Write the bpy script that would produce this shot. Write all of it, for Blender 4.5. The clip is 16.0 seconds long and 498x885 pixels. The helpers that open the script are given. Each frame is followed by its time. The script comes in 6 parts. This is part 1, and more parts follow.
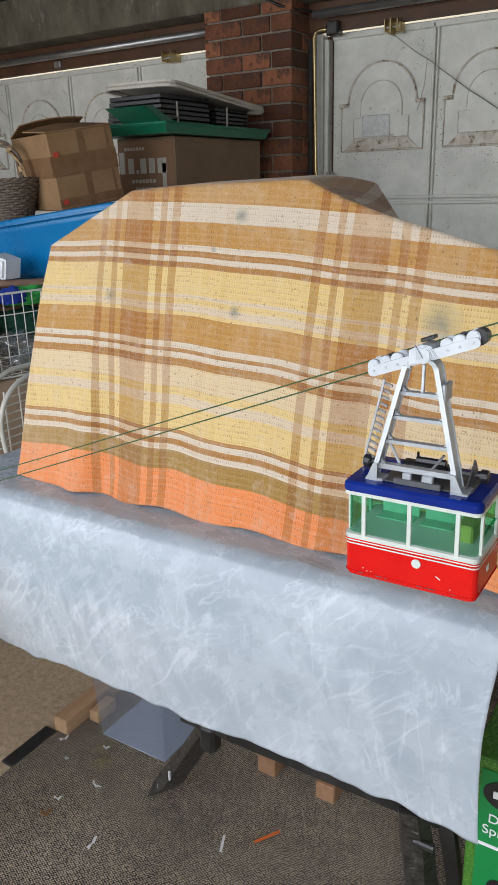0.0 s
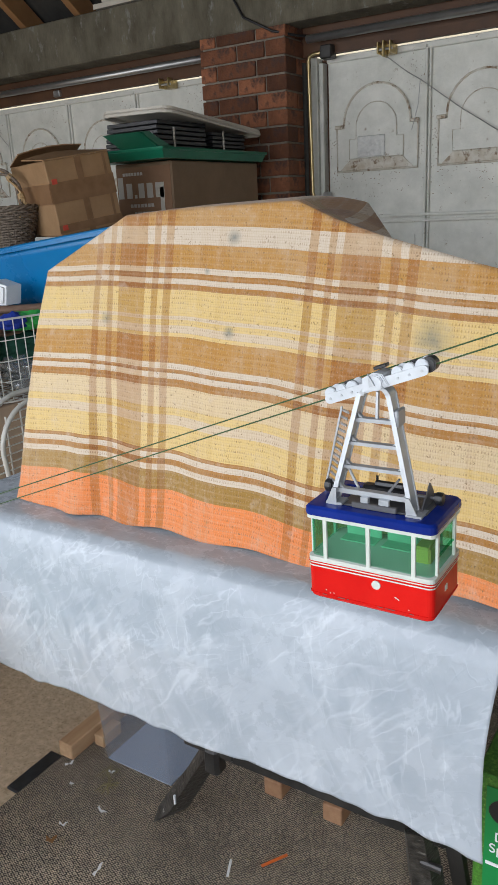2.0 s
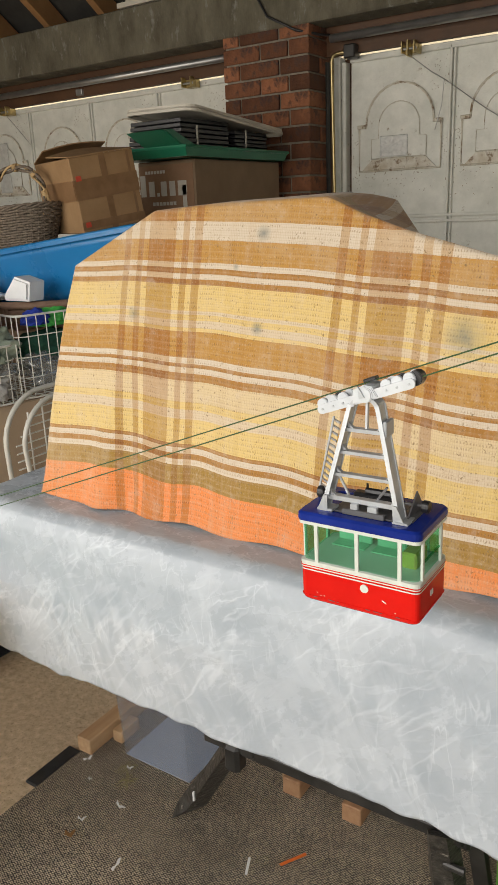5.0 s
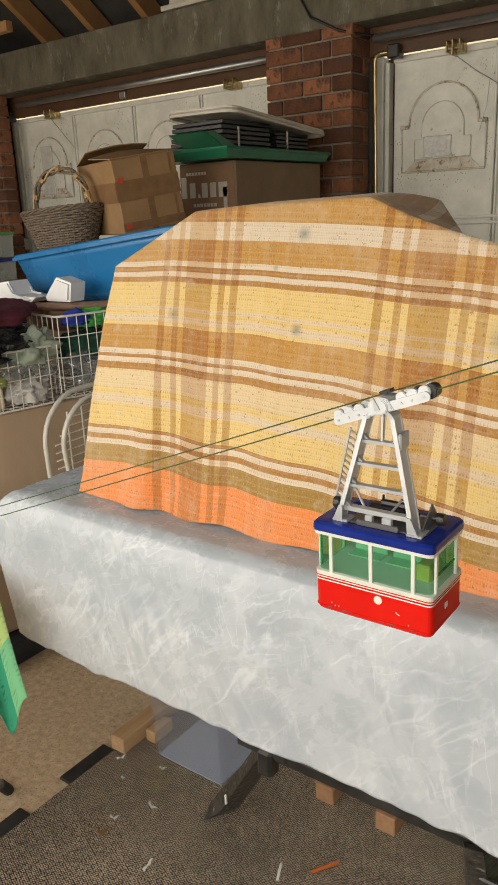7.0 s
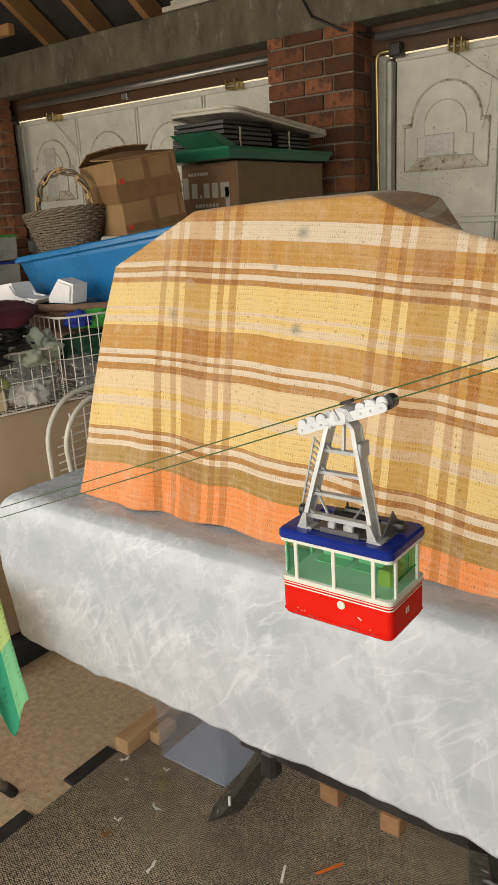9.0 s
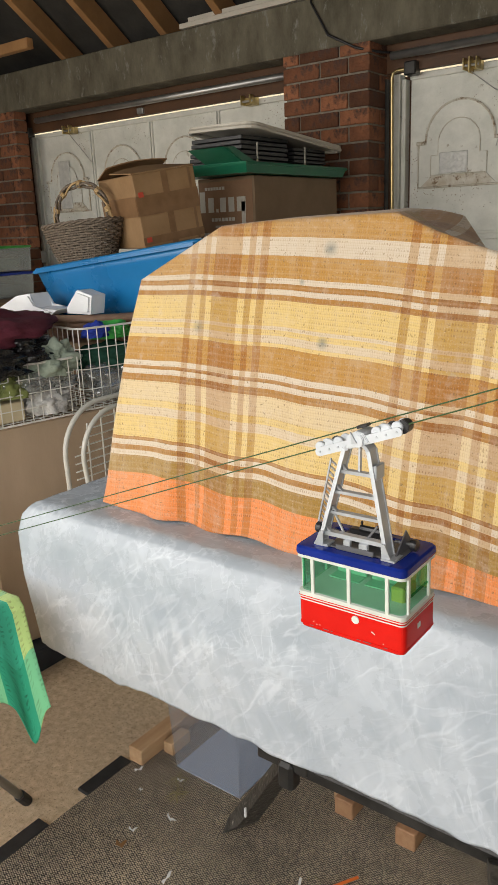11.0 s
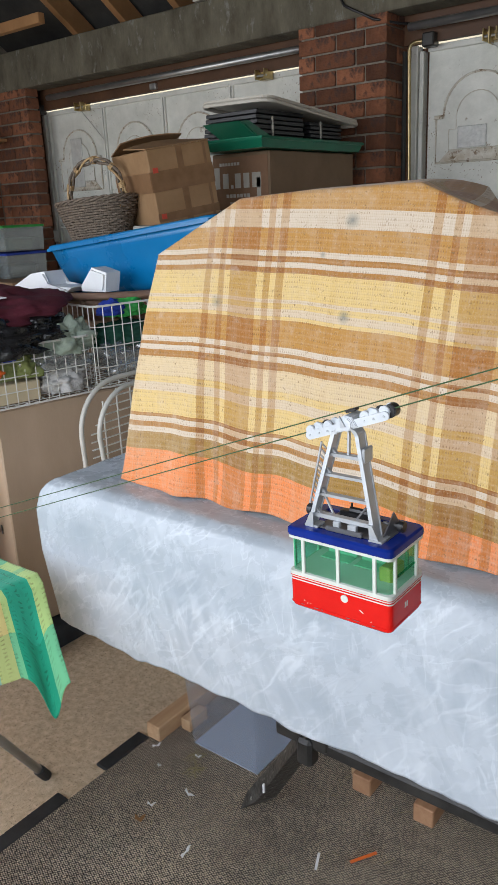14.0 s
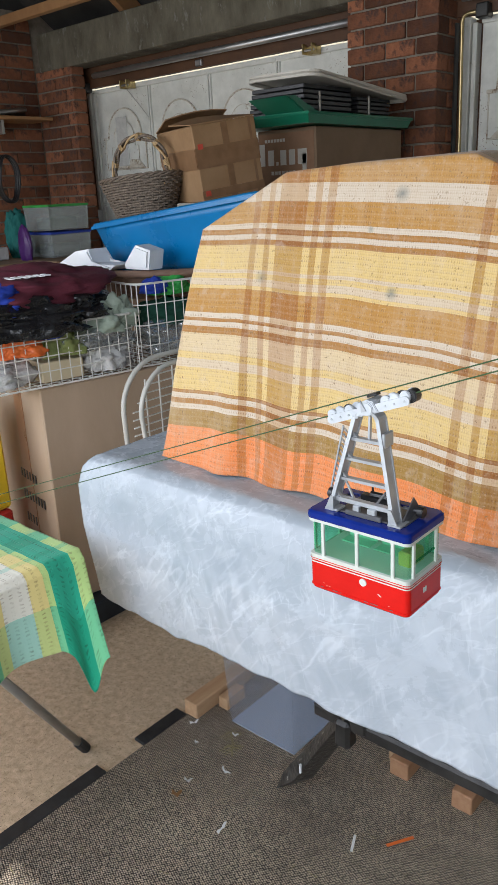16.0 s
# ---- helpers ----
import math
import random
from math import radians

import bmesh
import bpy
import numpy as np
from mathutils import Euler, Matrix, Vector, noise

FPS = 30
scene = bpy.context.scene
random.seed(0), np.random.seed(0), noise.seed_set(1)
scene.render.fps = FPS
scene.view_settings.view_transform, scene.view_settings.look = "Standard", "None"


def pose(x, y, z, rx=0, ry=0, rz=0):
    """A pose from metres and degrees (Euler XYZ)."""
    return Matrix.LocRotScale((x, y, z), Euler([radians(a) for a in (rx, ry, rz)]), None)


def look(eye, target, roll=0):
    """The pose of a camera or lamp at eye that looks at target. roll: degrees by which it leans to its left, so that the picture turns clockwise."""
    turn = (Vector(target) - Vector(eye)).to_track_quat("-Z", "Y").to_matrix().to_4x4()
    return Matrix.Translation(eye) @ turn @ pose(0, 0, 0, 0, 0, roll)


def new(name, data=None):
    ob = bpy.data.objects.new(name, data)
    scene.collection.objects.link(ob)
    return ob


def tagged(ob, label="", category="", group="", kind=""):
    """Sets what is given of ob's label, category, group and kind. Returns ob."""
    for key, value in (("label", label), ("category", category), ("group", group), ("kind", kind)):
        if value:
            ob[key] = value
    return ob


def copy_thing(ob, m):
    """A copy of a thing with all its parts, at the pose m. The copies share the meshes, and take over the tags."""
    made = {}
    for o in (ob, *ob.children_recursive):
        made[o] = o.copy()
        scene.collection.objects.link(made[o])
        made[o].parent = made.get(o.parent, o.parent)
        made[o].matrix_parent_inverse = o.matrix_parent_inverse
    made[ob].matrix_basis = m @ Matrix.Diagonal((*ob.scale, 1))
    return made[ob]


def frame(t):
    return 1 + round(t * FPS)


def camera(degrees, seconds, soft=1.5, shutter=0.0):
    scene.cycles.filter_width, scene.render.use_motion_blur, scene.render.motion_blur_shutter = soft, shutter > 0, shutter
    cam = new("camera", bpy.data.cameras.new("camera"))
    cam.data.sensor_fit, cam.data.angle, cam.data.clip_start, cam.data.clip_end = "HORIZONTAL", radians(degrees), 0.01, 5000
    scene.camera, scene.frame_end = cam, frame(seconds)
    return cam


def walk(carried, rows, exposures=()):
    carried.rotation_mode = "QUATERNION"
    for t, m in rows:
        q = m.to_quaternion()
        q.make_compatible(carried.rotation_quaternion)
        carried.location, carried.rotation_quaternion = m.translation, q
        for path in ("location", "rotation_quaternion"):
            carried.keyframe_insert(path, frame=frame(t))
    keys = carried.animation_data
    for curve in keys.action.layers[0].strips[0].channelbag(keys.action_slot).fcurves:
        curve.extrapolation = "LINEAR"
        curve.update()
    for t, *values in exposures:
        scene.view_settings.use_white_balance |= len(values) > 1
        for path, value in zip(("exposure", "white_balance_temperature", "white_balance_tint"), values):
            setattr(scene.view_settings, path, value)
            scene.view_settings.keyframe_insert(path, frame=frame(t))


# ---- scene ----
cam = camera(36.4, 16.0)
PATH = [
    (0, (-0.097, 0.071, 1.455), (-1.116, 1.668, 0.813), -1.6),
    (0.5, (-0.09, 0.074, 1.453), (-1.127, 1.661, 0.814), -2.2),
    (1, (-0.09, 0.075, 1.456), (-1.133, 1.664, 0.833), -2.6),
    (1.5, (-0.085, 0.075, 1.454), (-1.126, 1.671, 0.85), -2.9),
    (2, (-0.079, 0.077, 1.455), (-1.12, 1.679, 0.863), -2.9),
    (2.5, (-0.08, 0.077, 1.454), (-1.124, 1.678, 0.865), -2.9),
    (3, (-0.083, 0.071, 1.453), (-1.127, 1.672, 0.862), -2.9),
    (3.5, (-0.084, 0.066, 1.452), (-1.125, 1.67, 0.864), -2.9),
    (6, (-0.109, 0.063, 1.445), (-1.222, 1.619, 0.86), -2.3),
    (6.5, (-0.109, 0.067, 1.445), (-1.245, 1.607, 0.864), -2.4),
    (7, (-0.108, 0.071, 1.444), (-1.258, 1.601, 0.865), -2.5),
    (7.5, (-0.106, 0.073, 1.443), (-1.264, 1.598, 0.865), -2.7),
    (8, (-0.102, 0.077, 1.443), (-1.262, 1.601, 0.865), -2.9),
    (8.5, (-0.101, 0.081, 1.443), (-1.263, 1.603, 0.866), -3.0),
    (9, (-0.102, 0.082, 1.44), (-1.266, 1.603, 0.864), -3.0),
    (11.5, (-0.129, 0.033, 1.448), (-1.303, 1.559, 0.908), -2.2),
    (12, (-0.128, 0.027, 1.447), (-1.3, 1.557, 0.911), -2.4),
    (12.5, (-0.131, 0.028, 1.443), (-1.299, 1.558, 0.899), -2.4),
    (13, (-0.14, 0.036, 1.439), (-1.314, 1.554, 0.875), -2.3),
    (13.5, (-0.146, 0.039, 1.436), (-1.331, 1.542, 0.856), -2.4),
    (14, (-0.146, 0.043, 1.433), (-1.337, 1.537, 0.842), -2.6),
    (14.5, (-0.147, 0.043, 1.431), (-1.343, 1.53, 0.833), -2.7),
    (15, (-0.145, 0.043, 1.427), (-1.351, 1.519, 0.82), -2.6),
    (15.5, (-0.151, 0.045, 1.421), (-1.383, 1.492, 0.798), -2.7),
    (16, (-0.159, 0.051, 1.42), (-1.424, 1.466, 0.79), -2.7),
]
walk(cam, [(t, look(eye, target, roll)) for t, eye, target, roll in PATH], exposures=[(0, -0.12, 6250, 10), (3.6, -0.1, 6250, 10), (5.9, -0.08, 8100, 10), (9.1, -0.06, 8100, 10), (11.5, 0, 6900, 10), (12.5, 0, 6350, 10), (16, 0, 6150, 10)])

# ---- world, sun, large lights ----
world = bpy.data.worlds.new("world")
scene.world = world
world.use_nodes = True
wn = world.node_tree
sky = wn.nodes.new("ShaderNodeTexSky")
sky.sky_type, sky.sun_disc = "NISHITA", False
sky.sun_elevation, sky.sun_rotation = radians(48), radians(200)
wn.nodes["Background"].inputs["Strength"].default_value = 0.12
wn.links.new(sky.outputs[0], wn.nodes["Background"].inputs["Color"])
sun = new("sun", bpy.data.lights.new("sun", "SUN"))
sun.data.energy, sun.data.angle, sun.data.color = 5.0, radians(0.6), (1.0, 0.95, 0.87)
sun.matrix_world = look((2.0, -6.0, 9.0), (0.0, 0.0, 0.0))
# daylight through the open side of the garage behind the viewer
sky_light = new("opening_daylight", bpy.data.lights.new("opening_daylight", "AREA"))
sky_light.data.shape, sky_light.data.size, sky_light.data.size_y = "RECTANGLE", 6.0, 1.45
sky_light.data.energy, sky_light.data.color = 111.0, (0.96, 0.97, 1.0)
sky_light.matrix_world = look((-1.5, -0.70, 1.66), (-1.1, 2.2, 0.4))


# ---- materials ----
def node(nt, kind, **values):
    n = nt.nodes.new(kind)
    for key, value in values.items():
        n.inputs[key.replace("_", " ")].default_value = value
    return n


def surface(name, c1, c2, scale=8.0, rough=0.6, metal=0.0, bump=0.0, bscale=200.0, spots=None, spot_scale=40.0, spot_at=0.62, stretch=(1, 1, 1), detail=6.0, vary=0.0, transmission=0.0):
    """Two colours mixed by a coarse noise, an optional third as stains, and a fine relief."""
    m = bpy.data.materials.new(name)
    m.use_nodes = True
    nt = m.node_tree
    b = nt.nodes["Principled BSDF"]
    b.inputs["Roughness"].default_value, b.inputs["Metallic"].default_value = rough, metal
    tc = nt.nodes.new("ShaderNodeTexCoord")
    mp = nt.nodes.new("ShaderNodeMapping")
    mp.inputs["Scale"].default_value = stretch
    nt.links.new(tc.outputs["Object"], mp.inputs["Vector"])
    n1 = node(nt, "ShaderNodeTexNoise", Scale=scale, Detail=detail, Roughness=0.65)
    nt.links.new(mp.outputs[0], n1.inputs["Vector"])
    ramp = nt.nodes.new("ShaderNodeValToRGB")
    ramp.color_ramp.elements[0].position, ramp.color_ramp.elements[1].position = 0.32, 0.68
    ramp.color_ramp.elements[0].color, ramp.color_ramp.elements[1].color = (*c1, 1), (*c2, 1)
    nt.links.new(n1.outputs["Fac"], ramp.inputs["Fac"])
    out = ramp.outputs["Color"]
    if vary:
        info = nt.nodes.new("ShaderNodeObjectInfo")
        hsv = nt.nodes.new("ShaderNodeHueSaturation")
        mr = nt.nodes.new("ShaderNodeMapRange")
        mr.inputs["To Min"].default_value, mr.inputs["To Max"].default_value = 1 - vary, 1 + vary
        nt.links.new(info.outputs["Random"], mr.inputs["Value"])
        nt.links.new(mr.outputs[0], hsv.inputs["Value"])
        nt.links.new(out, hsv.inputs["Color"])
        out = hsv.outputs["Color"]
    if spots:
        n2 = node(nt, "ShaderNodeTexNoise", Scale=spot_scale, Detail=8.0, Roughness=0.7)
        nt.links.new(mp.outputs[0], n2.inputs["Vector"])
        r2 = nt.nodes.new("ShaderNodeValToRGB")
        r2.color_ramp.elements[0].position, r2.color_ramp.elements[1].position = spot_at, spot_at + 0.1
        nt.links.new(n2.outputs["Fac"], r2.inputs["Fac"])
        mix = nt.nodes.new("ShaderNodeMix")
        mix.data_type = "RGBA"
        nt.links.new(r2.outputs["Color"], mix.inputs[0])
        nt.links.new(out, mix.inputs[6])
        mix.inputs[7].default_value = (*spots, 1)
        out = mix.outputs[2]
    nt.links.new(out, b.inputs["Base Color"])
    rr = nt.nodes.new("ShaderNodeMapRange")
    rr.inputs["To Min"].default_value, rr.inputs["To Max"].default_value = max(rough - 0.1, 0.03), min(rough + 0.1, 1)
    nt.links.new(n1.outputs["Fac"], rr.inputs["Value"])
    nt.links.new(rr.outputs[0], b.inputs["Roughness"])
    if bump:
        n3 = node(nt, "ShaderNodeTexNoise", Scale=bscale, Detail=4.0)
        nt.links.new(mp.outputs[0], n3.inputs["Vector"])
        bp = node(nt, "ShaderNodeBump", Strength=bump, Distance=0.01)
        nt.links.new(n3.outputs["Fac"], bp.inputs["Height"])
        nt.links.new(bp.outputs[0], b.inputs["Normal"])
    if transmission:
        b.inputs["Transmission Weight"].default_value = transmission
    return m


def clear(name, tint, gloss=0.12, rough=0.05, haze=0.0, haze_color=(0.8, 0.85, 0.9)):
    """Thin see-through plastic: tinted, glossy, a little hazy."""
    m = bpy.data.materials.new(name)
    m.use_nodes = True
    nt = m.node_tree
    tr, gl, di = nt.nodes.new("ShaderNodeBsdfTransparent"), nt.nodes.new("ShaderNodeBsdfGlossy"), nt.nodes.new("ShaderNodeBsdfPrincipled")
    tr.inputs["Color"].default_value = (*tint, 1)
    gl.inputs["Roughness"].default_value = rough
    di.inputs["Base Color"].default_value, di.inputs["Roughness"].default_value = (*haze_color, 1), 0.35
    a, c = nt.nodes.new("ShaderNodeMixShader"), nt.nodes.new("ShaderNodeMixShader")
    a.inputs[0].default_value, c.inputs[0].default_value = haze, gloss
    nt.links.new(tr.outputs[0], a.inputs[1])
    nt.links.new(di.outputs[0], a.inputs[2])
    nt.links.new(a.outputs[0], c.inputs[1])
    nt.links.new(gl.outputs[0], c.inputs[2])
    nt.links.new(c.outputs[0], nt.nodes["Material Output"].inputs["Surface"])
    return m


def plaid(name, bands, stripes, period, first, low, high, dash=(0.0050, 0.0092), stains=True, rough=0.9):
    """Woven check: bands (height, plain colour, colour under a cross stripe) and upright stripes on the UV map, in metres."""
    m = bpy.data.materials.new(name)
    m.use_nodes = True
    nt = m.node_tree
    b = nt.nodes["Principled BSDF"]
    b.inputs["Roughness"].default_value = rough
    b.inputs["Sheen Weight"].default_value = 0.15
    uv = nt.nodes.new("ShaderNodeUVMap")
    # slight wander of the threads
    nz = node(nt, "ShaderNodeTexNoise", Scale=9.0, Detail=2.0)
    nt.links.new(uv.outputs[0], nz.inputs["Vector"])
    sub = nt.nodes.new("ShaderNodeVectorMath")
    sub.operation = "MULTIPLY_ADD"
    nt.links.new(nz.outputs["Color"], sub.inputs[0])
    sub.inputs[1].default_value = (0.003, 0.003, 0)
    nt.links.new(uv.outputs[0], sub.inputs[2])
    sep = nt.nodes.new("ShaderNodeSeparateXYZ")
    nt.links.new(sub.outputs[0], sep.inputs[0])
    mr = nt.nodes.new("ShaderNodeMapRange")
    mr.inputs["From Min"].default_value, mr.inputs["From Max"].default_value = low + 0.0015, high + 0.0015
    nt.links.new(sep.outputs["Y"], mr.inputs["Value"])
    ramps = []
    for k in (1, 2):
        r = nt.nodes.new("ShaderNodeValToRGB")
        r.color_ramp.interpolation = "CONSTANT"
        for i, row in enumerate(bands):
            p = (row[0] - low) / (high - low)
            e = r.color_ramp.elements[i] if i < 2 else r.color_ramp.elements.new(p)
            e.position = p
            e.color = (*row[k], 1)
        nt.links.new(mr.outputs[0], r.inputs["Fac"])
        ramps.append(r)
    fr = nt.nodes.new("ShaderNodeMath")
    fr.operation = "WRAP"
    nt.links.new(sep.outputs["X"], fr.inputs[0])
    fr.inputs[1].default_value, fr.inputs[2].default_value = first + period + 0.0015, first + 0.0015
    m2 = nt.nodes.new("ShaderNodeMapRange")
    m2.inputs["From Min"].default_value, m2.inputs["From Max"].default_value = first + 0.0015, first + period + 0.0015
    nt.links.new(fr.outputs[0], m2.inputs["Value"])
    rs = nt.nodes.new("ShaderNodeValToRGB")
    rs.color_ramp.interpolation = "CONSTANT"
    for i, (p, v) in enumerate(stripes):
        e = rs.color_ramp.elements[i] if i < 2 else rs.color_ramp.elements.new((p - first) / period)
        e.position = (p - first) / period
        e.color = (v, v, v, 1)
    nt.links.new(m2.outputs[0], rs.inputs["Fac"])
    mix = nt.nodes.new("ShaderNodeMix")
    mix.data_type = "RGBA"
    nt.links.new(rs.outputs["Color"], mix.inputs[0])
    nt.links.new(ramps[0].outputs[0], mix.inputs[6])
    nt.links.new(ramps[1].outputs[0], mix.inputs[7])
    out = mix.outputs[2]
    # threads: short dashes in rows, broken up by noise
    def math_node(op, a, b=None, c=None):
        n = nt.nodes.new("ShaderNodeMath")
        n.operation = op
        for k, v in enumerate((a, b, c)):
            if v is None:
                continue
            if isinstance(v, (int, float)):
                n.inputs[k].default_value = v
            else:
                nt.links.new(v, n.inputs[k])
        return n.outputs[0]

    row = math_node("FLOOR", math_node("DIVIDE", sep.outputs["Y"], dash[1]))
    shift = math_node("MULTIPLY", math_node("SINE", math_node("MULTIPLY", row, 12.9898)), 1.6)
    wob = node(nt, "ShaderNodeTexNoise", Scale=75.0, Detail=2.0)
    nt.links.new(uv.outputs[0], wob.inputs["Vector"])
    across = math_node("SINE", math_node("ADD", math_node("MULTIPLY_ADD", wob.outputs["Fac"], 9.0, math_node("MULTIPLY", sep.outputs["X"], 6.2832 / dash[0])), shift))
    along = math_node("SINE", math_node("MULTIPLY", sep.outputs["Y"], 6.2832 / dash[1]))
    marks = math_node("MINIMUM", math_node("MULTIPLY", math_node("MULTIPLY", math_node("SMOOTH_MAX", across, 0.0, 0.2), math_node("SMOOTH_MAX", along, 0.0, 0.2)), 1.7), 1.0)
    smudge = None
    for cx, cz, r in (((-0.867, 1.247, 0.015), (-0.475, 1.282, 0.04), (-1.172, 1.253, 0.016), (-0.87, 1.415, 0.018), (-0.925, 1.352, 0.008)) if stains else ()):
        d = nt.nodes.new("ShaderNodeVectorMath")
        d.operation = "DISTANCE"
        nt.links.new(sub.outputs[0], d.inputs[0])
        d.inputs[1].default_value = (cx, cz, 0)
        v = math_node("MAXIMUM", math_node("SUBTRACT", 1.0, math_node("DIVIDE", d.outputs["Value"], r)), 0.0)
        smudge = v if smudge is None else math_node("ADD", smudge, v)
    n2 = node(nt, "ShaderNodeTexNoise", Scale=38.0, Detail=7.0)
    nt.links.new(uv.outputs[0], n2.inputs["Vector"])
    th = nt.nodes.new("ShaderNodeMapRange")
    th.inputs["From Min"].default_value, th.inputs["From Max"].default_value = 0.40, 0.66
    nt.links.new(n2.outputs["Fac"], th.inputs["Value"])
    mu = nt.nodes.new("ShaderNodeMath")
    mu.operation = "MULTIPLY"
    nt.links.new(marks, mu.inputs[0])
    nt.links.new(th.outputs[0], mu.inputs[1])
    dk = nt.nodes.new("ShaderNodeMix")
    dk.data_type, dk.blend_type = "RGBA", "MULTIPLY"
    sc = nt.nodes.new("ShaderNodeMath")
    sc.operation = "MULTIPLY"
    sc.inputs[1].default_value = 0.55
    nt.links.new(mu.outputs[0], sc.inputs[0])
    nt.links.new(sc.outputs[0], dk.inputs[0])
    nt.links.new(out, dk.inputs[6])
    dk.inputs[7].default_value = (0.30, 0.20, 0.12, 1)
    out = dk.outputs[2]
    if stains:
        # pale weft lines that show through in rows, and a fine warp rib
        for along_axis, step, colour, amount in (("Y", 0.0125, (0.58, 0.45, 0.34), 0.10), ("Y", 0.0046, (0.24, 0.14, 0.06), 0.13), ("X", 0.0037, (0.26, 0.15, 0.06), 0.15)):
            wave = math_node("SINE", math_node("MULTIPLY", sep.outputs[along_axis], 6.2832 / step))
            line = math_node("MULTIPLY", math_node("SMOOTH_MAX", math_node("SUBTRACT", wave, 0.35), 0.0, 0.15), 1.5)
            ng = node(nt, "ShaderNodeTexNoise", Scale=26.0, Detail=4.0)
            nt.links.new(uv.outputs[0], ng.inputs["Vector"])
            gated = math_node("MULTIPLY", math_node("MULTIPLY", line, ng.outputs["Fac"]), amount * 2)
            xl = nt.nodes.new("ShaderNodeMix")
            xl.data_type = "RGBA"
            nt.links.new(gated, xl.inputs[0])
            nt.links.new(out, xl.inputs[6])
            xl.inputs[7].default_value = (*colour, 1)
            out = xl.outputs[2]
        mp = nt.nodes.new("ShaderNodeMapping")
        mp.inputs["Scale"].default_value = (1.0, 0.07, 1.0)
        nt.links.new(uv.outputs[0], mp.inputs["Vector"])
        for vec, scale, at, colour, amount in ((mp, 55.0, 0.50, (0.56, 0.47, 0.37), 0.11), (mp, 140.0, 0.52, (0.42, 0.29, 0.19), 0.22), (uv, 16.0, 0.55, (0.58, 0.49, 0.38), 0.19), (uv, 4.5, 0.50, (0.50, 0.38, 0.25), 0.30), (uv, 240.0, 0.55, (0.64, 0.55, 0.45), 0.26), (uv, 34.0, 0.56, (0.60, 0.51, 0.43), 0.26)):
            n5 = node(nt, "ShaderNodeTexNoise", Scale=scale, Detail=4.0, Roughness=0.6)
            nt.links.new(vec.outputs[0], n5.inputs["Vector"])
            t5 = nt.nodes.new("ShaderNodeMapRange")
            t5.inputs["From Min"].default_value, t5.inputs["From Max"].default_value, t5.inputs["To Max"].default_value = at, at + 0.18, amount
            nt.links.new(n5.outputs["Fac"], t5.inputs["Value"])
            x5 = nt.nodes.new("ShaderNodeMix")
            x5.data_type = "RGBA"
            nt.links.new(t5.outputs[0], x5.inputs[0])
            nt.links.new(out, x5.inputs[6])
            x5.inputs[7].default_value = (*colour, 1)
            out = x5.outputs[2]
        for scale, at, colour, amount in ((7.0, 0.69, (0.36, 0.36, 0.33), 0.6), (130.0, 0.60, (0.17, 0.11, 0.05), 0.8), (60.0, 0.645, (0.30, 0.16, 0.05), 0.5)):
            n3 = node(nt, "ShaderNodeTexNoise", Scale=scale, Detail=7.0, Roughness=0.62)
            nt.links.new(uv.outputs[0], n3.inputs["Vector"])
            t3 = nt.nodes.new("ShaderNodeMapRange")
            t3.inputs["From Min"].default_value, t3.inputs["From Max"].default_value = at, at + 0.08
            t3.inputs["To Max"].default_value = amount
            nt.links.new(n3.outputs["Fac"], t3.inputs["Value"])
            x3 = nt.nodes.new("ShaderNodeMix")
            x3.data_type = "RGBA"
            nt.links.new(t3.outputs[0], x3.inputs[0])
            nt.links.new(out, x3.inputs[6])
            x3.inputs[7].default_value = (*colour, 1)
            out = x3.outputs[2]
    if smudge:
        x4 = nt.nodes.new("ShaderNodeMix")
        x4.data_type = "RGBA"
        nt.links.new(math_node("MULTIPLY", math_node("MULTIPLY", smudge, n2.outputs["Fac"]), 1.3), x4.inputs[0])
        nt.links.new(out, x4.inputs[6])
        x4.inputs[7].default_value = (0.13, 0.16, 0.15, 1)
        out = x4.outputs[2]
    nt.links.new(out, b.inputs["Base Color"])
    bp = node(nt, "ShaderNodeBump", Strength=0.4, Distance=0.0015)
    bp.invert = True
    nt.links.new(marks, bp.inputs["Height"])
    nt.links.new(bp.outputs[0], b.inputs["Normal"])
    return m


OCHRE, CREAM, YELLOW, BROWN, OLIVE, ORANGE, PALE = (0.42, 0.212, 0.045), (0.575, 0.485, 0.38), (0.63, 0.45, 0.175), (0.345, 0.155, 0.03), (0.30, 0.168, 0.03), (0.70, 0.21, 0.055), (0.58, 0.46, 0.32)
D_OCHRE, D_CREAM, D_YELLOW, D_BROWN, D_OLIVE, D_ORANGE, D_PALE = (0.31, 0.118, 0.014), (0.46, 0.315, 0.185), (0.42, 0.245, 0.06), (0.25, 0.09, 0.013), (0.25, 0.115, 0.018), (0.48, 0.145, 0.025), (0.44, 0.29, 0.165)
MIXED = (0.60, 0.46, 0.27)
